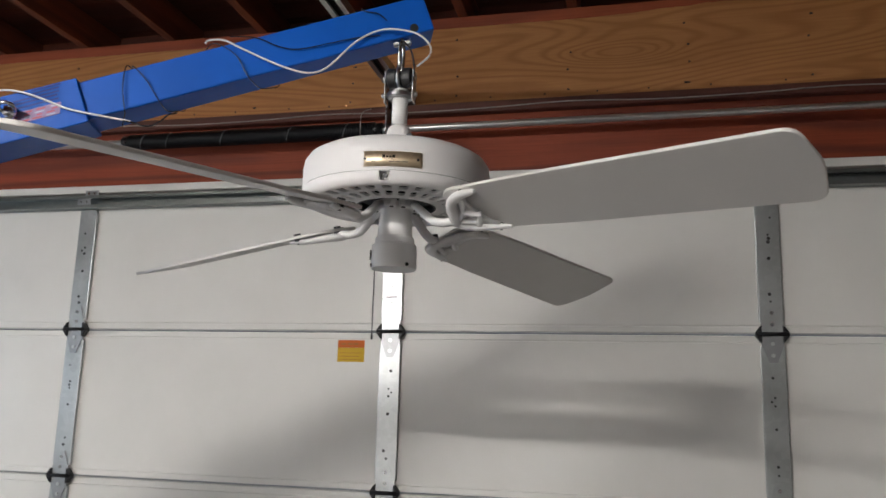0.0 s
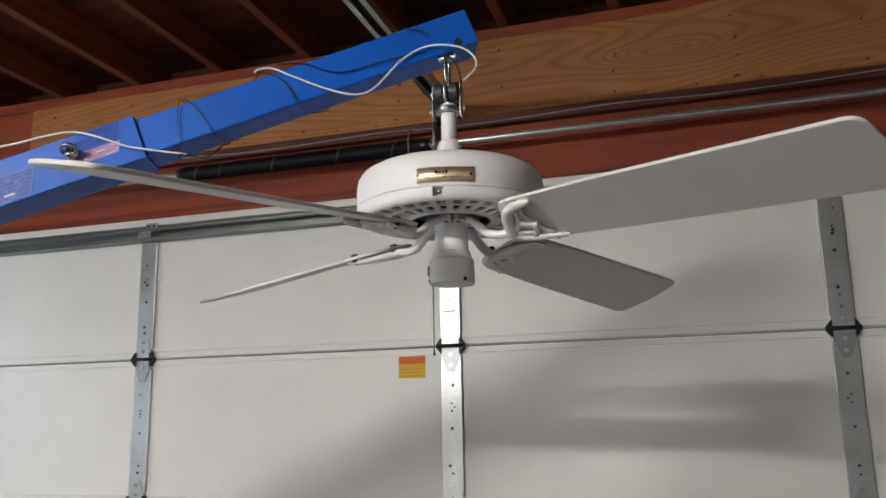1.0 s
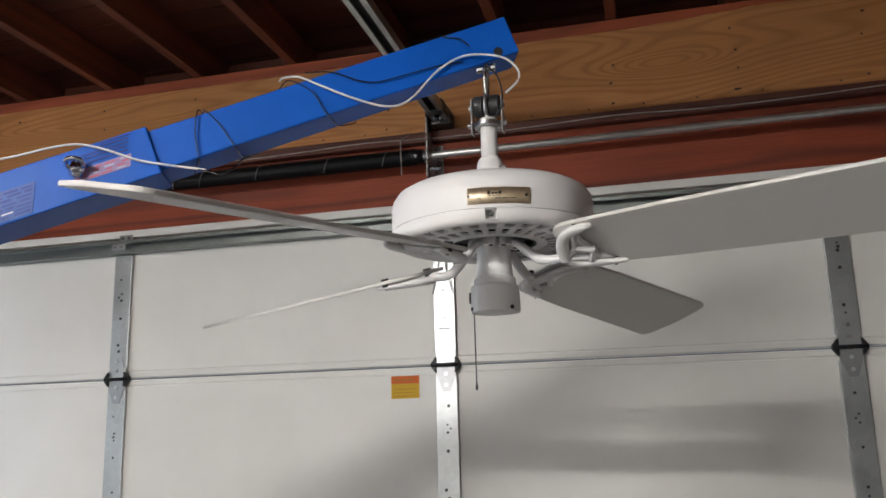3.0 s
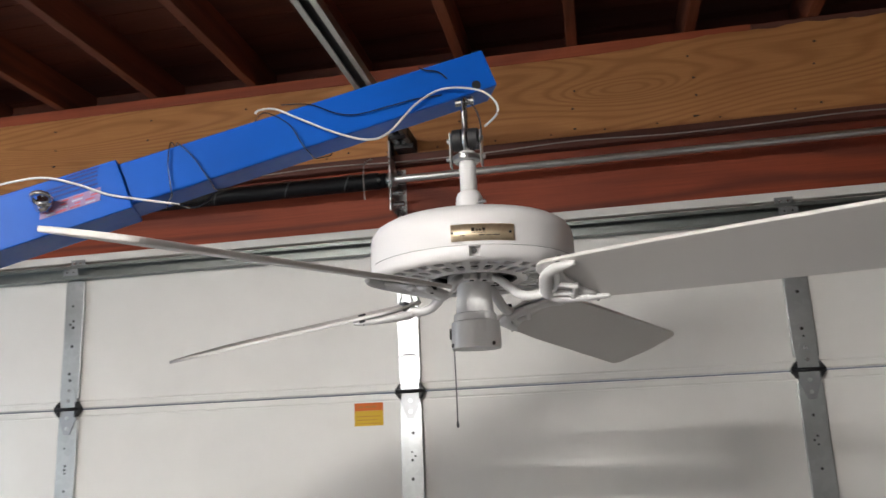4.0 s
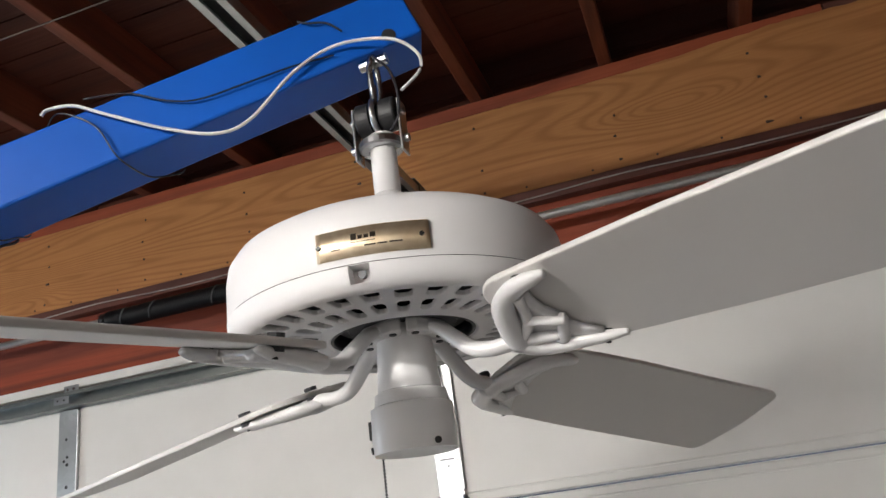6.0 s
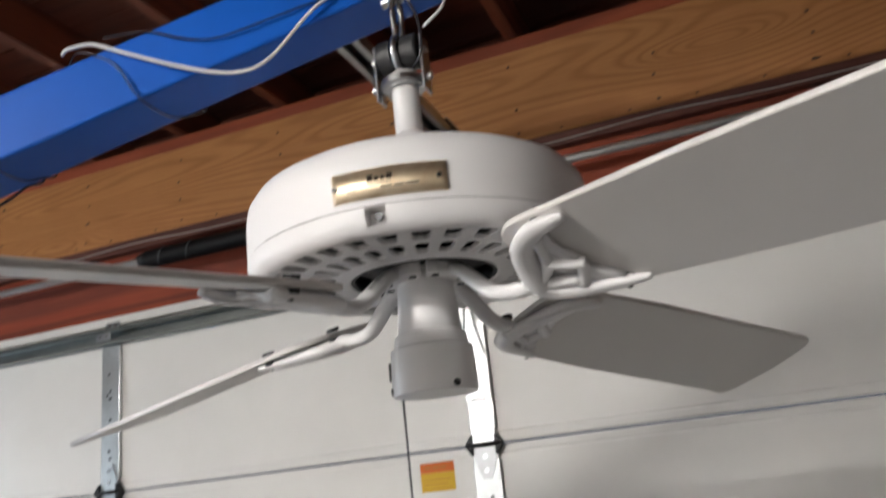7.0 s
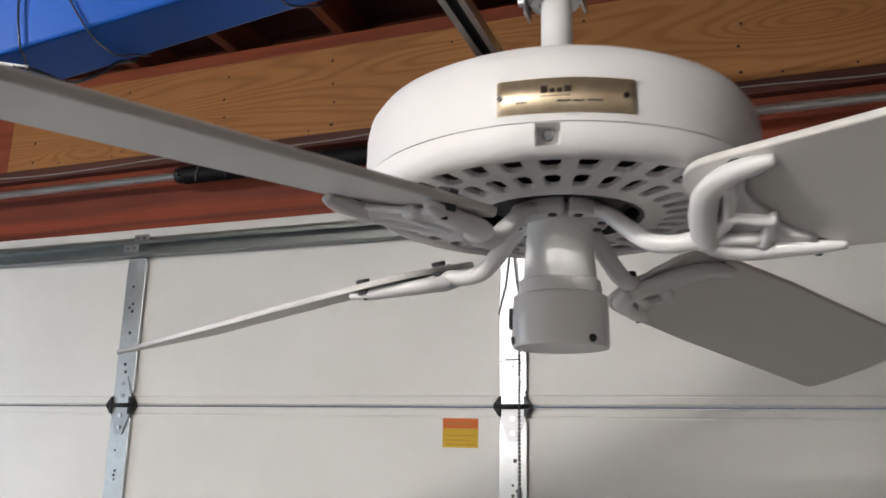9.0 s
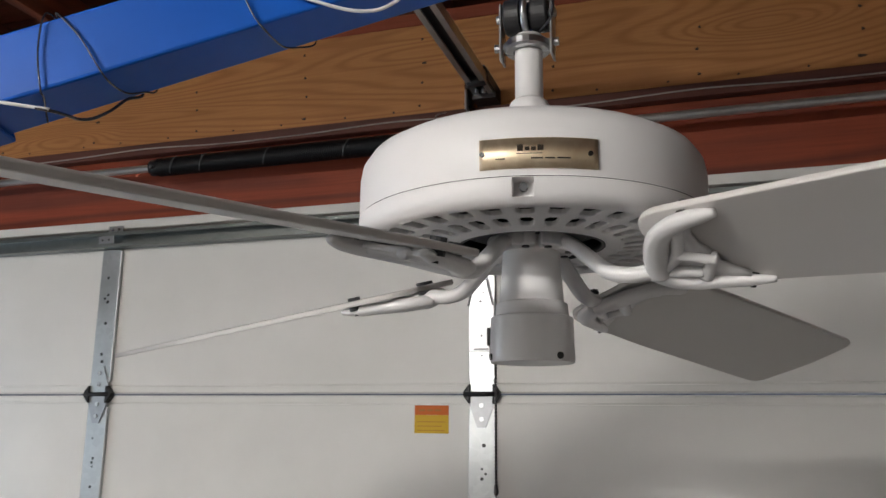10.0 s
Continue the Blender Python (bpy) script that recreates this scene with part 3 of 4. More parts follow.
def on_boom(s, z, out=0.0):
    """A place on the boom's front face: s metres from its tip hole, at height z, out towards the open side."""
    p = P0 + DIR * s - AWAY * out
    return Vector((p.x, p.y, z))


ax = -DIR * math.cos(RISE) + Vector((0, 0, math.sin(RISE)))
az = ax.cross(AWAY)
BOOM = Matrix(((ax.x, AWAY.x, az.x, P0.x), (ax.y, AWAY.y, az.y, P0.y), (ax.z, AWAY.z, az.z, 2.003), (0, 0, 0, 1)))


def square_tube(x0, x1, y0, y1, h, wall):
    """One hollow square tube along the boom."""
    bm = bmesh.new()
    rings = []
    for x in (x0, x1):
        for k in (0.0, wall):
            rings.append([bm.verts.new(BOOM @ Vector((x, y, z))) for y, z in ((y0 + k, -h + k), (y1 - k, -h + k), (y1 - k, h - k), (y0 + k, h - k))])
    for a, b in ((0, 2), (1, 3), (0, 1), (2, 3)):
        for i in range(4):
            j = (i + 1) % 4
            bm.faces.new((rings[a][i], rings[a][j], rings[b][j], rings[b][i]))
    bmesh.ops.recalc_face_normals(bm, faces=bm.faces)
    return bm


mast_at = P0 + DIR * 1.5 + AWAY * 0.033
crane = thing("shop_crane", (mast_at.x, mast_at.y, 0), "blue enamelled shop crane with an extended boom holding up the fan", "crane")
bm = bmesh.new()
outl = rounded([(-0.62, -0.0328), (0.034, -0.0328), (0.034, 0.0328), (-0.62, 0.0328)], 0.004, 3)
m = BOOM @ Matrix(((1, 0, 0, 0), (0, 0, 1, 0), (0, 1, 0, 0), (0, 0, 0, 1)))
boom = part("boom", plate(outl, 0.066, m, bm), BLUE, crane, "blue square boom extension", bevel=0.003)
# black plug on the uncut boom face, for the shade in its pin hole
hole = rod(BOOM @ Vector((0.0, -0.0008, -0.022)), BOOM @ Vector((0.0, 0.01, -0.022)), 0.0075, seg=16)
part("hole", hole, BLACK, boom, "black disc for the shade of the pin hole")
sleeve = part("sleeve", square_tube(-1.62, -0.556, -0.006, 0.072, 0.0385, 0.0045), BLUE, crane, "blue outer boom sleeve", bevel=0.002)
bolt_at = on_boom(0.627, 1.776)
bm = rod(bolt_at - AWAY * 0.004, bolt_at - AWAY * 0.022, 0.007, seg=12)
lathe([(0.0, -0.004), (0.014, -0.004), (0.014, 0.004), (0.0, 0.004)], (0, 0, 0), bm, 6, Matrix.Translation(bolt_at - AWAY * 0.012) @ Matrix.Rotation(radians(90), 4, "X"))
ring = [bolt_at - AWAY * (0.024 + 0.011 * math.sin(a)) + Vector((0.0125 * math.cos(a), 0.003 * math.cos(a), 0.005 + 0.005 * math.sin(a))) for a in np.linspace(0, 2 * math.pi, 15)]
tube(ring, 0.0036, bm, 8, 2)
part("eye_bolt", bm, CHROME, sleeve, "shiny locking eye bolt", smooth=True)


def decal(name, s0, s1, z0, z1, slope, mat, out=0.0066, label=""):
    bm = bmesh.new()
    vs = [bm.verts.new(on_boom(s, z - slope * (s - s0), out)) for s, z in ((s0, z0), (s1, z0), (s1, z1), (s0, z1))]
    f = bm.faces.new(vs)
    r = bmesh.ops.extrude_face_region(bm, geom=[f])
    bmesh.ops.translate(bm, vec=-AWAY * 0.0005, verts=[e for e in r["geom"] if isinstance(e, bmesh.types.BMVert)])
    bmesh.ops.recalc_face_normals(bm, faces=bm.faces)
    return part(name, bm, mat, sleeve, label)


DECALS = random.Random(5)
decal("decal", 0.553, 0.632, 1.7835, 1.8035, 0.37, DECAL_PINK, label="faded pink and white decal")
for k in range(4):
    for j in range(4):
        s0 = 0.557 + 0.0185 * j + DECALS.uniform(0, 0.004)
        decal("print_mark", s0, s0 + DECALS.uniform(0.007, 0.0145), 1.7852 + 0.0046 * k - 0.37 * (s0 - 0.553), 1.7872 + 0.0046 * k - 0.37 * (s0 - 0.553), 0.37, DECAL_RED if (j + k) % 3 else DECAL_WHITE, 0.0072)
for k in range(5):
    decal("print_line", 0.556 + 0.004 * DECALS.random(), 0.600 + 0.026 * (k < 3), 1.8075 + 0.0062 * k, 1.8102 + 0.0062 * k, 0.37, DECAL_BLUE, 0.0068)
decal("decal", 0.686, 0.80, 1.7125, 1.760, 0.37, DECAL_PALE, label="worn decal with pale and dark blue print")
for k in range(7):
    s0 = 0.689
    while s0 < 0.79:
        w = DECALS.uniform(0.006, 0.022)
        z = 1.7155 + 0.0062 * k - 0.37 * (s0 - 0.686)
        decal("print_mark", s0, min(s0 + w, 0.798), z, z + DECALS.uniform(0.002, 0.0042), 0.37, DECAL_WHITE if DECALS.random() < 0.1 else DECAL_BLUE, 0.0072)
        s0 += w + DECALS.uniform(0.002, 0.008)
# side plate behind the sleeve, mast, base
m = BOOM @ Matrix(((1, 0, 0, 0), (0, 0, 1, 0.073), (0, 1, 0, 0), (0, 0, 0, 1)))
part("side_plate", plate([(-1.6, -0.07), (-0.66, 0.025), (-0.68, 0.05), (-0.9, 0.075), (-1.6, 0.08)], 0.006, m), BLUE, crane, "blue side plate")
bx, by = mast_at.x, mast_at.y
part("mast", box(bx - 0.04, bx + 0.04, by + 0.08, by + 0.16, 0.06, 1.62), BLUE, crane, bevel=0.004)
for s in (-1, 1):
    a = Vector((bx, by + 0.12, 0.09)) + AWAY * 0.25 * s
    b = a - DIR * 1.1 + AWAY * 0.12 * s
    part("leg", rod(a, b, 0.035, seg=4), BLUE, crane, "blue floor leg")
part("cross_beam", rod(Vector((bx, by + 0.12, 0.09)) - AWAY * 0.3, Vector((bx, by + 0.12, 0.09)) + AWAY * 0.3, 0.035, seg=4), BLUE, crane)
for s in (-1, 1):
    a = Vector((bx, by + 0.12, 0.045)) + AWAY * 0.25 * s
    part("caster", rod(a - Vector((0.015, 0, 0)), a + Vector((0.015, 0, 0)), 0.045, seg=18), BLACK, crane)
    b = a - DIR * 1.1 + AWAY * 0.12 * s
    part("caster", rod(b - Vector((0.015, 0, 0)), b + Vector((0.015, 0, 0)), 0.045, seg=18), BLACK, crane)

# cables on the boom
lead = thing("supply_cable", on_boom(0.2, 1.90, 0.01), "white supply cable draped along the blue boom to the fan", "cable")
W = [(0.338, 1.921), (0.332, 1.927), (0.308, 1.929), (0.276, 1.916), (0.22, 1.894), (0.171, 1.883), (0.137, 1.895), (0.092, 1.944), (0.047, 1.971), (-0.006, 1.965), (-0.032, 1.947), (-0.034, 1.926), (-0.013, 1.904)]
part("sheath", tube([on_boom(s, z, 0.007 + (0.012 if s < 0 else 0)) for s, z in W], 0.0018, None, 8, 6), WHITE_CABLE, lead, smooth=True)
lead = thing("supply_cable", on_boom(0.6, 1.80, 0.01), "white supply cable draped along the blue boom sleeve", "cable")
W = [(1.2, 1.66), (0.95, 1.74), (0.80, 1.776), (0.756, 1.787), (0.714, 1.796), (0.672, 1.808), (0.629, 1.815), (0.585, 1.806), (0.541, 1.791), (0.489, 1.783), (0.443, 1.777)]
part("sheath", tube([on_boom(s, z, 0.0105) for s, z in W], [0.0018] * 9 + [0.0017, 0.0016], None, 8, 6), WHITE_CABLE, lead, smooth=True)


def tie(points, r=0.00095):
    t = thing("tie_wire", on_boom(points[0][0], points[0][1], 0.003), "thin dark tie wire looped round the blue boom", "wire", "tie wires on the boom")
    part("strand", tube([on_boom(*p) for p in points], r, None, 6, 6), DARK_WIRE, t, smooth=True)


tie([(0.456, 1.876, -0.03), (0.46, 1.874, 0.002), (0.462, 1.838, 0.005), (0.456, 1.799, 0.004), (0.457, 1.7955, -0.006), (0.466, 1.793, -0.033), (0.472, 1.788, -0.053)])
tie([(0.456, 1.876, -0.03), (0.451, 1.874, 0.002), (0.443, 1.868, 0.004), (0.425, 1.849, 0.005), (0.411, 1.828, 0.005), (0.399, 1.811, 0.004), (0.4, 1.815, -0.03), (0.395, 1.818, -0.048), (0.384, 1.823, -0.056), (0.376, 1.829, -0.067), (0.376, 1.85, -0.069)])
tie([(0.34, 1.915, -0.01), (0.324, 1.925, 0.002), (0.288, 1.906, 0.005), (0.269, 1.875, 0.005), (0.257, 1.861, 0.004), (0.249, 1.868, -0.04), (0.236, 1.877, -0.06), (0.222, 1.885, -0.069), (0.22, 1.9, -0.07)])
tie([(0.30, 1.938, 0.003), (0.258, 1.940, 0.003), (0.219, 1.927, 0.004), (0.186, 1.925, 0.004), (0.135, 1.940, 0.004), (0.091, 1.954, 0.003), (0.05, 1.962, 0.003)], 0.001)
tie([(0.455, 1.778, 0.0105), (0.44, 1.776, 0.008), (0.436, 1.78, -0.012), (0.434, 1.785, -0.034), (0.4225, 1.7875, -0.037), (0.41, 1.799, -0.045), (0.4, 1.815, -0.056), (0.39, 1.824, -0.068), (0.389, 1.84, -0.07)], 0.0016)
tie([(0.085, 2.009, 0.0), (0.075, 2.003, 0.004), (0.055, 2.001, 0.004), (0.04, 1.99, 0.003)], 0.0012)

# ---- ceiling fan ----
CX, CY = -0.3683, 1.300
C = Vector((CX, CY, 0))
fan = thing("ceiling_fan", (CX, CY, 1.56), "white four-blade ceiling fan hanging from the blue crane boom", "fan")
R = 0.1555
prof = [(0.0, 1.752), (0.06, 1.752), (0.118, 1.7495), (0.136, 1.7465), (0.147, 1.740), (0.1535, 1.730), (R, 1.718), (R, 1.6875), (R - 0.0008, 1.6862), (R - 0.0008, 1.6852)]
housing = part("motor_housing", lathe(prof, C, None, 96), FAN_WHITE, fan, "white enamelled motor housing", smooth=True)
rim_prof = [(R - 0.0012, 1.6848), (R + 0.0003, 1.6838), (R + 0.0002, 1.679), (R - 0.0006, 1.674), (R - 0.0028, 1.6698), (R - 0.0068, 1.6662), (R - 0.0115, 1.6645), (R - 0.0155, 1.6648), (0.1365, 1.6668)]
SEG, POCKET = 180, (0, 1, 2)
bm = bmesh.new()
rings = []
a_start = radians(-80.3) - 1.5 * 2 * math.pi / SEG
for r, z in rim_prof:
    rings.append([bm.verts.new((CX + r * math.cos(a_start + 2 * math.pi * i / SEG), CY + r * math.sin(a_start + 2 * math.pi * i / SEG), z)) for i in range(SEG)])
for row in range(len(rings) - 1):
    for i in range(SEG):
        if row in (1, 2, 3) and i % 45 in POCKET:
            continue
        jn = (i + 1) % SEG
        bm.faces.new((rings[row][i], rings[row][jn], rings[row + 1][jn], rings[row + 1][i]))
for base in (0, 45, 90, 135):
    ends = (base, base + 3)
    inner = []
    for e in ends:
        a = a_start + 2 * math.pi * e / SEG
        inner.append([bm.verts.new((CX + 0.1415 * math.cos(a), CY + 0.1415 * math.sin(a), z)) for z in (1.6838, 1.6735)])
    top = [rings[1][base + k] for k in range(4)]
    bot = [rings[4][base + k] for k in range(4)]
    bm.faces.new(top + [inner[1][0], inner[0][0]])
    bm.faces.new((inner[0][0], inner[1][0], inner[1][1], inner[0][1]))
    bm.faces.new([inner[0][1], inner[1][1]] + bot[::-1])
    for e, inn in zip(ends, inner):
        bm.faces.new([rings[k][e] for k in (1, 2, 3, 4)] + [inn[1], inn[0]])
bmesh.ops.recalc_face_normals(bm, faces=bm.faces)
rim = part("lower_rim", bm, FAN_WHITE, fan, "white rounded lower rim with screw pockets", smooth=True)
md = rim.modifiers.new("split", "EDGE_SPLIT")
md.split_angle = radians(35)
# slotted vent plate
NS = 30
bm = bmesh.new()
radii = [0.1365, 0.1350, 0.1320, 0.1165, 0.1130, 0.1050, 0.1015, 0.0865, 0.0830, 0.076, 0.069, 0.066]
heights = [1.6668, 1.6682, 1.6680, 1.6668, 1.6665, 1.6659, 1.6657, 1.6645, 1.6642, 1.6638, 1.6635, 1.665]
offs = [0.0, 0.22, 0.34, 0.66, 0.78]
start = radians(-80.3) - math.pi / NS
cols = [start + 2 * math.pi / NS * (k + o) for k in range(NS) for o in offs]
grid = [[bm.verts.new((CX + r * math.cos(a), CY + r * math.sin(a), z)) for a in cols] for r, z in zip(radii, heights)]
n = len(cols)
for i in range(len(radii) - 1):
    for j in range(n):
        a, b, c, d = grid[i][j], grid[i][(j + 1) % n], grid[i + 1][(j + 1) % n], grid[i + 1][j]
        row, col = {1: 0, 2: 1, 3: 2, 5: 0, 6: 1, 7: 2}.get(i, -1), j % 5 - 1
        if row < 0 or col not in (0, 1, 2):
            bm.faces.new((a, b, c, d))
        elif (row, col) in ((0, 0), (0, 2), (2, 0), (2, 2)):
            bm.faces.new({(0, 0): (a, b, d), (0, 2): (a, b, c), (2, 0): (a, c, d), (2, 2): (b, c, d)}[(row, col)])
bmesh.ops.recalc_face_normals(bm, faces=bm.faces)
if sum(f.normal.z for f in bm.faces) > 0:
    bmesh.ops.reverse_faces(bm, faces=bm.faces)
vent = part("vent_plate", bm, FAN_WHITE, fan, "white vent plate with two rings of slots", smooth=False)
md = vent.modifiers.new("thick", "SOLIDIFY")
md.thickness, md.offset = 0.005, -1
md = vent.modifiers.new("edge", "BEVEL")
md.width, md.segments, md.limit_method, md.angle_limit = 0.0012, 2, "ANGLE", radians(40)
# core and flywheel get the shade behind slots and opening as their colour
part("motor_core", lathe([(0.0, 1.700), (0.15, 1.700), (0.15, 1.6955), (0.06, 1.6955), (0.06, 1.684), (0.0, 1.684)], C, None, 48), CAVITY_SHADE, fan, "motor core coloured dark for the shade inside the housing")
part("flywheel", lathe([(0.0, 1.680), (0.060, 1.680), (0.060, 1.677), (0.04, 1.6715), (0.0, 1.6715)], C, None, 48), CAVITY_SHADE, fan, "flywheel coloured dark for the shade of the centre opening", smooth=True)
part("flywheel_ring", lathe([(0.0465, 1.6795), (0.0465, 1.675), (0.050, 1.6742), (0.0530, 1.676), (0.0530, 1.6795)], C, None, 48), LEAF, fan, "dull steel ring round the flywheel", smooth=True)
part("opening_lip", lathe([(0.0665, 1.6648), (0.0645, 1.6640), (0.0632, 1.6657), (0.0636, 1.680), (0.0665, 1.680)], C, None, 64), BLACK_STEEL, fan, "black lip of the centre opening", smooth=True)
# housing screws in the pockets
for k in range(4):
    a = radians(-80.3 + 90 * k)
    d = Vector((math.cos(a), math.sin(a), 0))
    part("screw", rod(C + d * 0.141 + Vector((0, 0, 1.6795)), C + d * 0.1468 + Vector((0, 0, 1.6790)), 0.0033, seg=12), DARK_STEEL, rim)
# brass plate bent round the housing
bm = bmesh.new()
a0, a1, k = radians(-92.0), radians(-59.8), 24
for rr in (R + 0.0003, R + 0.0016):
    for z in (1.6903, 1.7133):
        for i in range(k + 1):
            a = a0 + (a1 - a0) * i / k
            bm.verts.new((CX + rr * math.cos(a), CY + rr * math.sin(a), z))
bm.verts.ensure_lookup_table()
g = lambda l, h, i: bm.verts[(l * 2 + h) * (k + 1) + i]
for i in range(k):
    bm.faces.new((g(1, 0, i), g(1, 0, i + 1), g(1, 1, i + 1), g(1, 1, i)))
    bm.faces.new((g(0, 0, i), g(0, 1, i), g(0, 1, i + 1), g(0, 0, i + 1)))
    bm.faces.new((g(0, 0, i), g(0, 0, i + 1), g(1, 0, i + 1), g(1, 0, i)))
    bm.faces.new((g(0, 1, i), g(1, 1, i), g(1, 1, i + 1), g(0, 1, i + 1)))
for i in (0, k):
    bm.faces.new((g(0, 0, i), g(1, 0, i), g(1, 1, i), g(0, 1, i)))
bmesh.ops.recalc_face_normals(bm, faces=bm.faces)
name_plate = part("name_plate", bm, BRASS, fan, "small brass name plate", smooth=True)


def on_plate(deg, z, out):
    a = radians(deg)
    return Vector((CX + (R + out) * math.cos(a), CY + (R + out) * math.sin(a), z))


for deg in (-91.2, -62.1):
    part("rivet", rod(on_plate(deg, 1.7018, 0.0012), on_plate(deg, 1.7018, 0.0032), 0.0019, seg=10), SCREW_DARK, name_plate)
bm = bmesh.new()
for d0, d1, z, h in ((-80.2, -78.6, 1.7055, 0.005), (-78.2, -76.9, 1.7048, 0.003), (-76.5, -75.2, 1.7048, 0.003), (-74.8, -73.2, 1.7055, 0.0042), (-80.4, -73.5, 1.7012, 0.0006), (-76.5, -73.4, 1.6975, 0.0011), (-72.8, -70.2, 1.6975, 0.0011), (-69.6, -66.0, 1.6977, 0.0011), (-86.0, -83.4, 1.6975, 0.0009)):
    vs = [bm.verts.new(on_plate(a - 1.5, zz, 0.0019)) for a, zz in ((d0, z - h / 2), (d1, z - h / 2), (d1, z + h / 2), (d0, z + h / 2))]
    bm.faces.new(vs)
part("print", bm, PRINT, name_plate, "dark unreadable lettering bars")

# downrod, coupling, hanger
part("coupling", lathe([(0.0, 1.752), (0.0235, 1.752), (0.0225, 1.775), (0.0205, 1.796), (0.0175, 1.803), (0.0145, 1.806), (0.0, 1.806)], C, None, 32), FAN_WHITE, fan, "white downrod coupling", smooth=True)
part("set_screw", rod(C + Vector((0.017, -0.012, 1.785)), C + Vector((0.028, -0.016, 1.785)), 0.003, seg=10), STEEL, fan)
part("set_screw", rod(C + Vector((-0.004, -0.018, 1.772)), C + Vector((-0.005, -0.024, 1.772)), 0.0035, seg=10), SCREW_DARK, fan)
part("downrod", rod(C + Vector((0, 0, 1.80)), C + Vector((0, 0, 1.871)), 0.0132, seg=28), FAN_WHITE, fan, "white downrod", smooth=True)
HANG = C + Vector((-0.001, 0, 1.893))
for sx in (-1, 1):
    part("hanger_bracket", box(sx * 0.0245 - 0.0013, sx * 0.0245 + 0.0013, -0.010, 0.010, -0.046, 0.012, None, Matrix.Translation(HANG)), STEEL, fan, "zinc hanger bracket", bevel=0.001)
part("cross_bolt", rod(HANG + Vector((-0.032, 0, -0.030)), HANG + Vector((0.030, 0, -0.030)), 0.0042, seg=10), STEEL, fan)
part("clamp", lathe([(0.0134, -0.038), (0.0205, -0.038), (0.0225, -0.036), (0.0225, -0.030), (0.0205, -0.028), (0.0134, -0.028)], HANG, None, 24), STEEL, fan, "zinc clamp ring")
part("grommet", lathe([(0.0, -0.021), (0.016, -0.021), (0.0175, -0.0195), (0.0175, -0.006), (0.013, -0.005), (0.013, 0.005), (0.0175, 0.006), (0.0175, 0.0195), (0.016, 0.021), (0.0, 0.021)], HANG, None, 32, Matrix.Rotation(radians(90), 4, "Y")), BLACK, fan, "black rubber roller")
part("axle", rod(HANG + Vector((-0.030, 0, 0)), HANG + Vector((0.028, 0, 0)), 0.004, seg=10), STEEL, fan)
loop = [HANG + Vector((0.0, 0.019 * math.sin(a), -0.0 + 0.019 * math.cos(a))) for a in np.linspace(0.5, 2 * math.pi - 0.5, 14)]
pts = [HANG + Vector((0.001, -0.003, 0.078))] + [HANG + Vector((0, -0.012, 0.05))] + loop[::-1] + [HANG + Vector((0, 0.012, 0.05)), HANG + Vector((0.001, 0.003, 0.078))]
part("hook", tube(pts, 0.0034, None, 8, 3), STEEL, fan, "zinc lifting hook through the roller", smooth=True)
bm = rod(HANG + Vector((-0.014, 0, 0.064)), HANG + Vector((0.016, 0, 0.066)), 0.0062, seg=10)
part("shackle_bolt", bm, STEEL, fan)
part("motor_lead", tube([HANG + Vector((0.002, -0.008, 0.068)), HANG + Vector((0.02, -0.012, 0.045)), HANG + Vector((0.027, -0.012, 0.015)), HANG + Vector((0.024, -0.01, -0.01)), HANG + Vector((0.012, -0.004, -0.02))], 0.0016, None, 6, 6), DARK_WIRE, fan, "thin dark lead", smooth=True)

# switch housing under the hub
prof = [(0.0, 1.6715), (0.0248, 1.6715), (0.0258, 1.655), (0.0286, 1.6140), (0.0318, 1.6122), (0.0326, 1.6018), (0.0365, 1.5998), (0.0376, 1.5640), (0.0366, 1.5605), (0.0, 1.5598)]
cup = part("switch_housing", lathe(prof, C, None, 64), CUP_WHITE, fan, "white stepped switch housing", smooth=True)
bm = bmesh.new()
bm.from_mesh(cup.data)
for e in bm.edges:
    e.smooth = e.calc_face_angle(0.0) < radians(24)
bm.to_mesh(cup.data)
bm.free()
for a in (-150, -40):
    d = Vector((math.cos(radians(a)), math.sin(radians(a)), 0))
    part("screw", rod(C + d * 0.0355 + Vector((0, 0, 1.5655)), C + d * 0.0389 + Vector((0, 0, 1.5650)), 0.0031, seg=10), SCREW_DARK, cup)
d = Vector((math.cos(radians(-170)), math.sin(radians(-170)), 0))
part("switch", box(-0.0392, -0.035, -0.009, 0.001, 1.576, 1.592, None, Matrix.Translation(C)), SCREW_DARK, cup, "small dark reverse switch")
bm = bmesh.new()
for k in range(36):
    z = 1.560 - 0.003 * k
    bmesh.ops.create_icosphere(bm, subdivisions=1, radius=0.0014, matrix=Matrix.Translation(C + Vector((-0.036, 0.010, z))))
rod(C + Vector((-0.036, 0.010, 1.57)), C + Vector((-0.036, 0.010, 1.452)), 0.0006, bm, 5)
lathe([(0.0, 1.446), (0.0016, 1.447), (0.0022, 1.450), (0.0012, 1.456), (0.0, 1.457)], C + Vector((-0.036, 0.010, 0)), bm, 10)
rod(C + Vector((-0.033, 0.009, 1.566)), C + Vector((-0.0385, 0.0107, 1.566)), 0.0024, bm, 10)
part("pull_chain", bm, DARK_STEEL, cup, "thin beaded pull chain", smooth=True)

# blades with their irons: one built, the rest turned copies of its meshes
ZB = 1.6455


def blade_pose(deg, droop, pitch):
    return Matrix.Translation((CX, CY, ZB)) @ pose(0, 0, 0, 0, 0, deg) @ pose(0, 0, 0, 0, droop, 0) @ pose(0, 0, 0, pitch, 0, 0)


def arm_pose(deg):
    return Matrix.Translation((CX, CY, 0)) @ pose(0, 0, 0, 0, 0, deg)


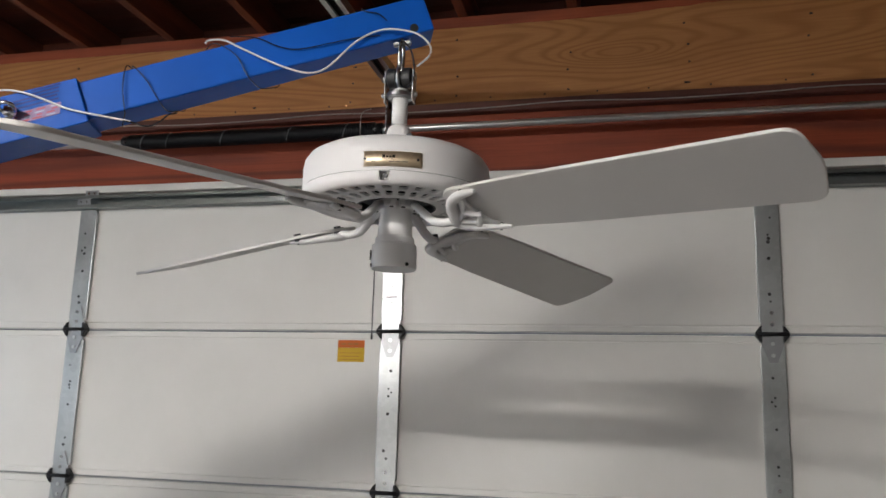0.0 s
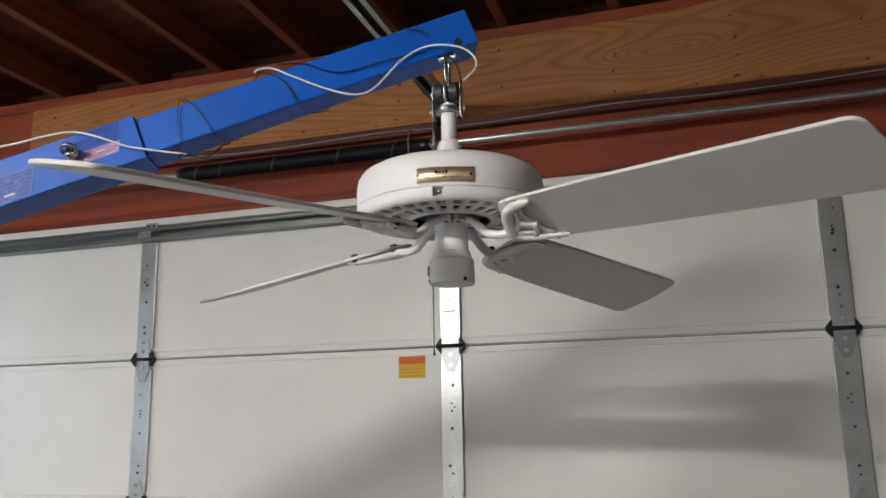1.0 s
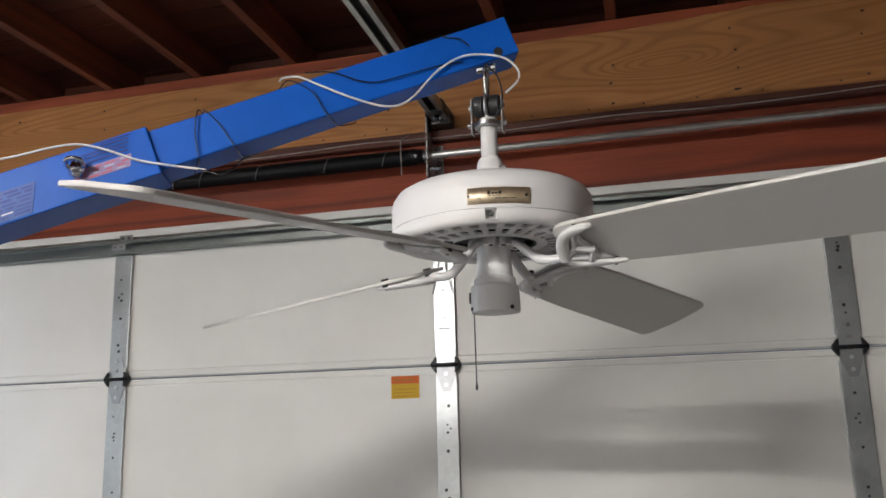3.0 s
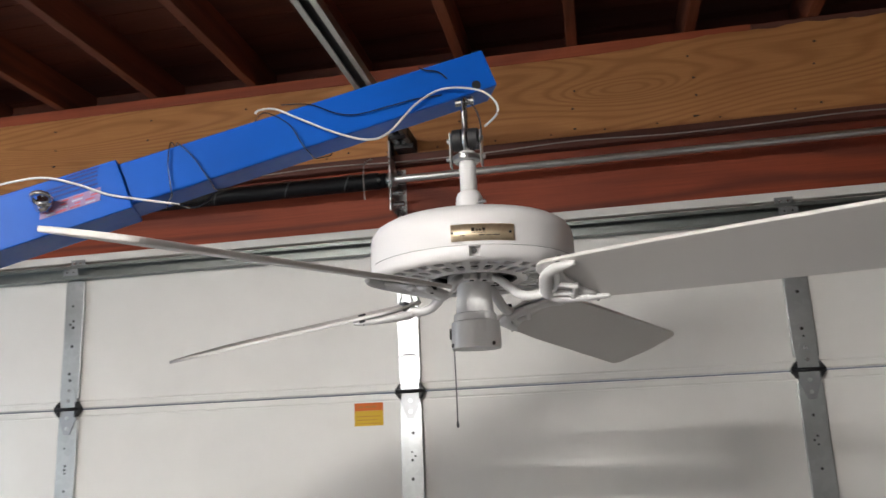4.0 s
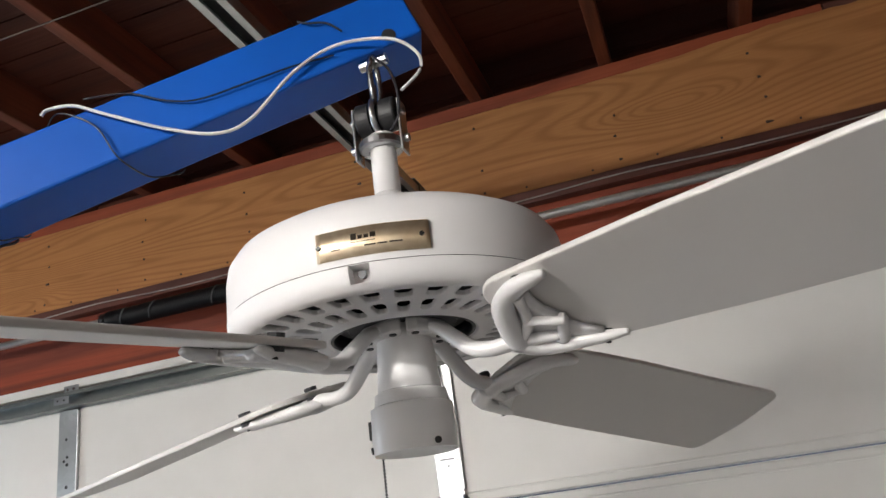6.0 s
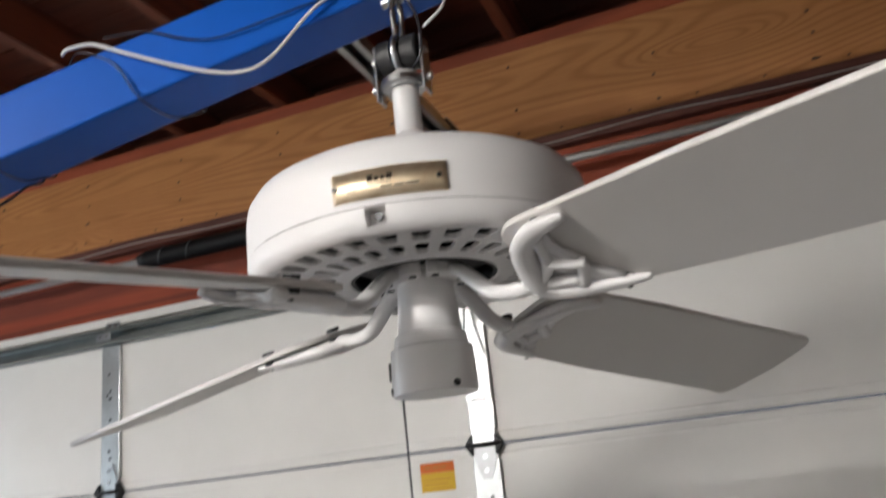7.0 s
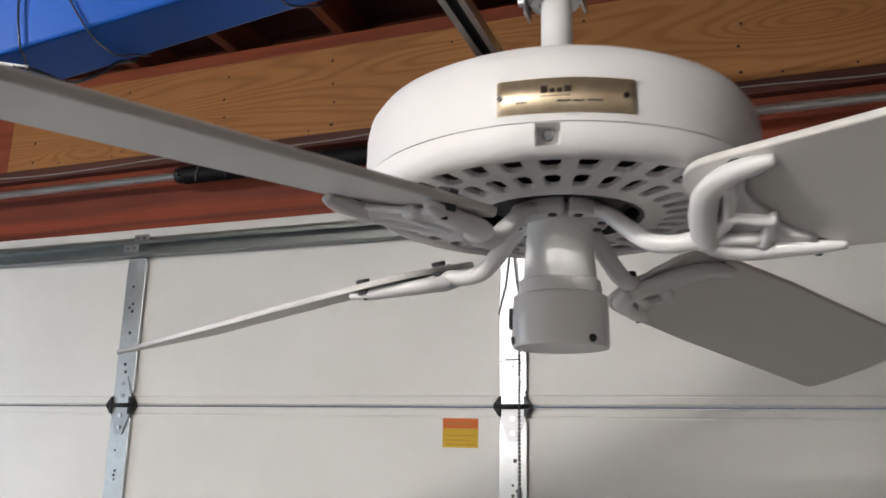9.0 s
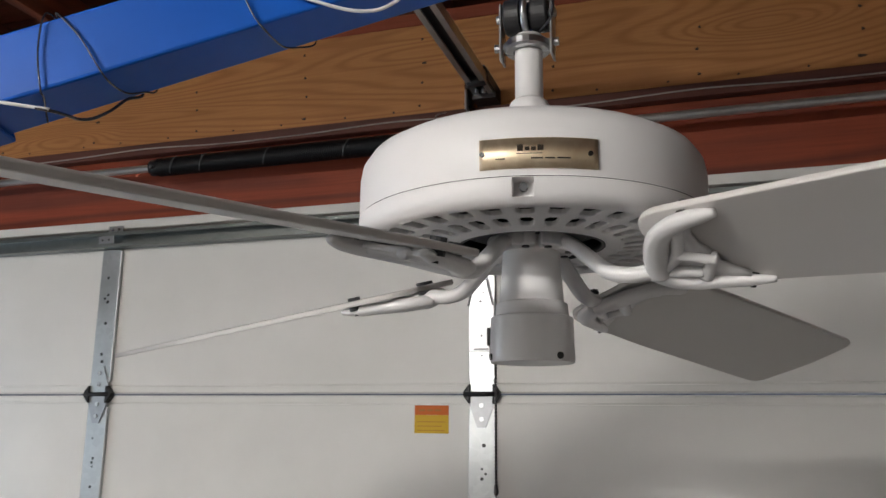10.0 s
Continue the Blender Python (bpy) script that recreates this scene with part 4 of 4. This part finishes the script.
for deg, droop, pitch in ((64.6, 4.2, -19.5), (155.4, 3.2, -16.2), (246.5, 2.5, -13.5), (-25.1, 1.3, -19.5)):
    m = blade_pose(deg, droop, pitch)
    tip, root = 0.664, 0.127
    outl = rounded([(root, -0.056), (0.30, -0.0665), (tip - 0.012, -0.076), (tip + 0.002, 0.0), (tip - 0.012, 0.076), (0.30, 0.0665), (root, 0.056)], [0.034, 0.4, 0.026, 0.1, 0.026, 0.4, 0.034], 7)
    blade = part("blade", plate(outl, 0.0058, m), BLADE_WHITE, fan, "white wooden blade with rounded corners", bevel=0.0015)
    # the iron: trident of tapered bars under the blade root
    def q(u, v, w=-0.005):
        return m @ Vector((u - 0.004, v, w))
    bm = bmesh.new()
    # outer scroll, long outer horn, inner strut, short middle horn and the bar between the horns
    tube([q(0.200, -0.0495, -0.003), q(0.187, -0.0505, -0.005), q(0.170, -0.0475, -0.006), q(0.151, -0.036, -0.007), q(0.1395, -0.020, -0.008), q(0.131, -0.002, -0.0095), q(0.125, 0.016, -0.0105)], [0.0042, 0.0082, 0.0094, 0.0096, 0.0098, 0.0098, 0.0102], bm, 16, 5, (1.0, 0.72))
    tube([q(0.122, 0.012, -0.0105), q(0.131, 0.029, -0.0095), q(0.147, 0.0385, -0.008), q(0.166, 0.0425, -0.0065), q(0.185, 0.047, -0.0055), q(0.204, 0.0535, -0.003)], [0.0102, 0.0098, 0.0092, 0.0086, 0.0074, 0.0036], bm, 16, 5, (1.0, 0.68))
    tube([q(0.165, -0.040, -0.0055), q(0.161, -0.028, -0.0055), q(0.1545, -0.014, -0.006), q(0.1485, -0.003, -0.007), q(0.139, 0.005, -0.008), q(0.128, 0.010, -0.0095)], [0.0075, 0.0050, 0.0046, 0.0050, 0.0052, 0.0072], bm, 12, 4, (1.0, 0.9))
    tube([q(0.149, -0.006, -0.0062), q(0.158, -0.001, -0.0062), q(0.167, 0.004, -0.0058), q(0.176, 0.0085, -0.0055)], [0.0062, 0.0060, 0.0064, 0.0062], bm, 12, 4, (1.0, 0.85))
    tube([q(0.1735, 0.007, -0.0055), q(0.166, 0.019, -0.0058), q(0.157, 0.031, -0.0068)], [0.0052, 0.0048, 0.0070], bm, 10, 4, (1.0, 0.85))
    tube([q(0.127, 0.015, -0.0095), q(0.142, 0.020, -0.0075), q(0.158, 0.0255, -0.0066)], [0.0072, 0.0062, 0.0060], bm, 10, 4, (1.0, 0.8))
    # thin webs between the horns
    for web in ([(0.158, -0.030), (0.176, -0.038), (0.1705, -0.026), (0.170, -0.012), (0.176, 0.006), (0.160, 0.001), (0.150, -0.005)], [(0.172, 0.006), (0.1745, 0.018), (0.181, 0.029), (0.190, 0.040), (0.180, 0.044), (0.158, 0.036), (0.156, 0.030)]):
        plate(web, 0.0048, m @ Matrix.Translation((-0.004, 0, -0.0062)), bm)
    plate([(0.128, 0.010), (0.150, -0.003), (0.173, 0.008), (0.158, 0.029), (0.130, 0.021)], 0.003, m @ Matrix.Translation((-0.004, 0, -0.0046)), bm)
    am = arm_pose(deg)
    j = am.inverted() @ q(0.127, 0.012, -0.010)
    pa = [am @ Vector(p) for p in ((0.028, 0, 1.6645), (0.044, 0, 1.6610), (0.061, 0, 1.6475), (0.080, 0, 1.633), (0.098, 0.003, 1.6285), (0.113, 0.008, 1.6295), (j.x, j.y, j.z))]
    tube(pa, [0.0070, 0.0080, 0.0085, 0.0085, 0.0085, 0.0085, 0.0085], bm, 12, 5, (1.0, 0.8))
    iron = part("blade_iron", bm, IRON_WHITE, fan, "white cast scroll blade iron", smooth=True)
    part("mount_pad", plate([(0.018, -0.014), (0.030, -0.0262), (0.036, -0.018), (0.0385, -0.008), (0.0385, 0.008), (0.036, 0.018), (0.030, 0.0262), (0.018, 0.014)], 0.0125, am @ Matrix.Translation((0, 0, 1.6592))), IRON_WHITE, iron, bevel=0.0018)
    for v in (-0.011, 0.011):
        part("screw", rod(am @ Vector((0.030, v * 1.4, 1.661)), am @ Vector((0.030, v * 1.4, 1.6580)), 0.0034, seg=10), SCREW_DARK, iron)
    for u, v, w in ((0.176, -0.049, -0.0106), (0.126, 0.013, -0.0172), (0.187, 0.0505, -0.0096)):
        part("screw", rod(q(u, v, -0.004), q(u, v, w), 0.0024, seg=10), SCREW_DARK, iron)
        part("washer", rod(q(u, v, 0.0059), q(u, v, 0.0092), 0.0062, seg=12), BLACK, blade, "black rubber washer")
        part("washer", rod(q(u, v, -0.0001), q(u, v, -0.0042), 0.0064, seg=12), BLACK, blade, "black rubber washer")

# ---- shop light behind the camera ----
for lx, ly, lz, half in LAMP_SPOTS:
    shop_light = thing("shop_light", (lx, ly, lz), "white shop light with two glowing tubes hung under the joists", "lamp", "shop lights")
    part("body", box(lx - half - 0.02, lx + half + 0.02, ly - 0.08, ly + 0.08, lz + 0.015, lz + 0.06), FAN_WHITE, shop_light, bevel=0.004)
    for s in (-1, 1):
        part("tube", rod((lx - half, ly + s * 0.05, lz), (lx + half, ly + s * 0.05, lz), 0.013, seg=14), GLOW, shop_light, "glowing tube", smooth=True)
        part("chain", rod((lx + s * 0.5 * half, ly, lz + 0.058), (lx + s * 0.5 * half, ly, CEIL), 0.003, seg=6), STEEL, shop_light)
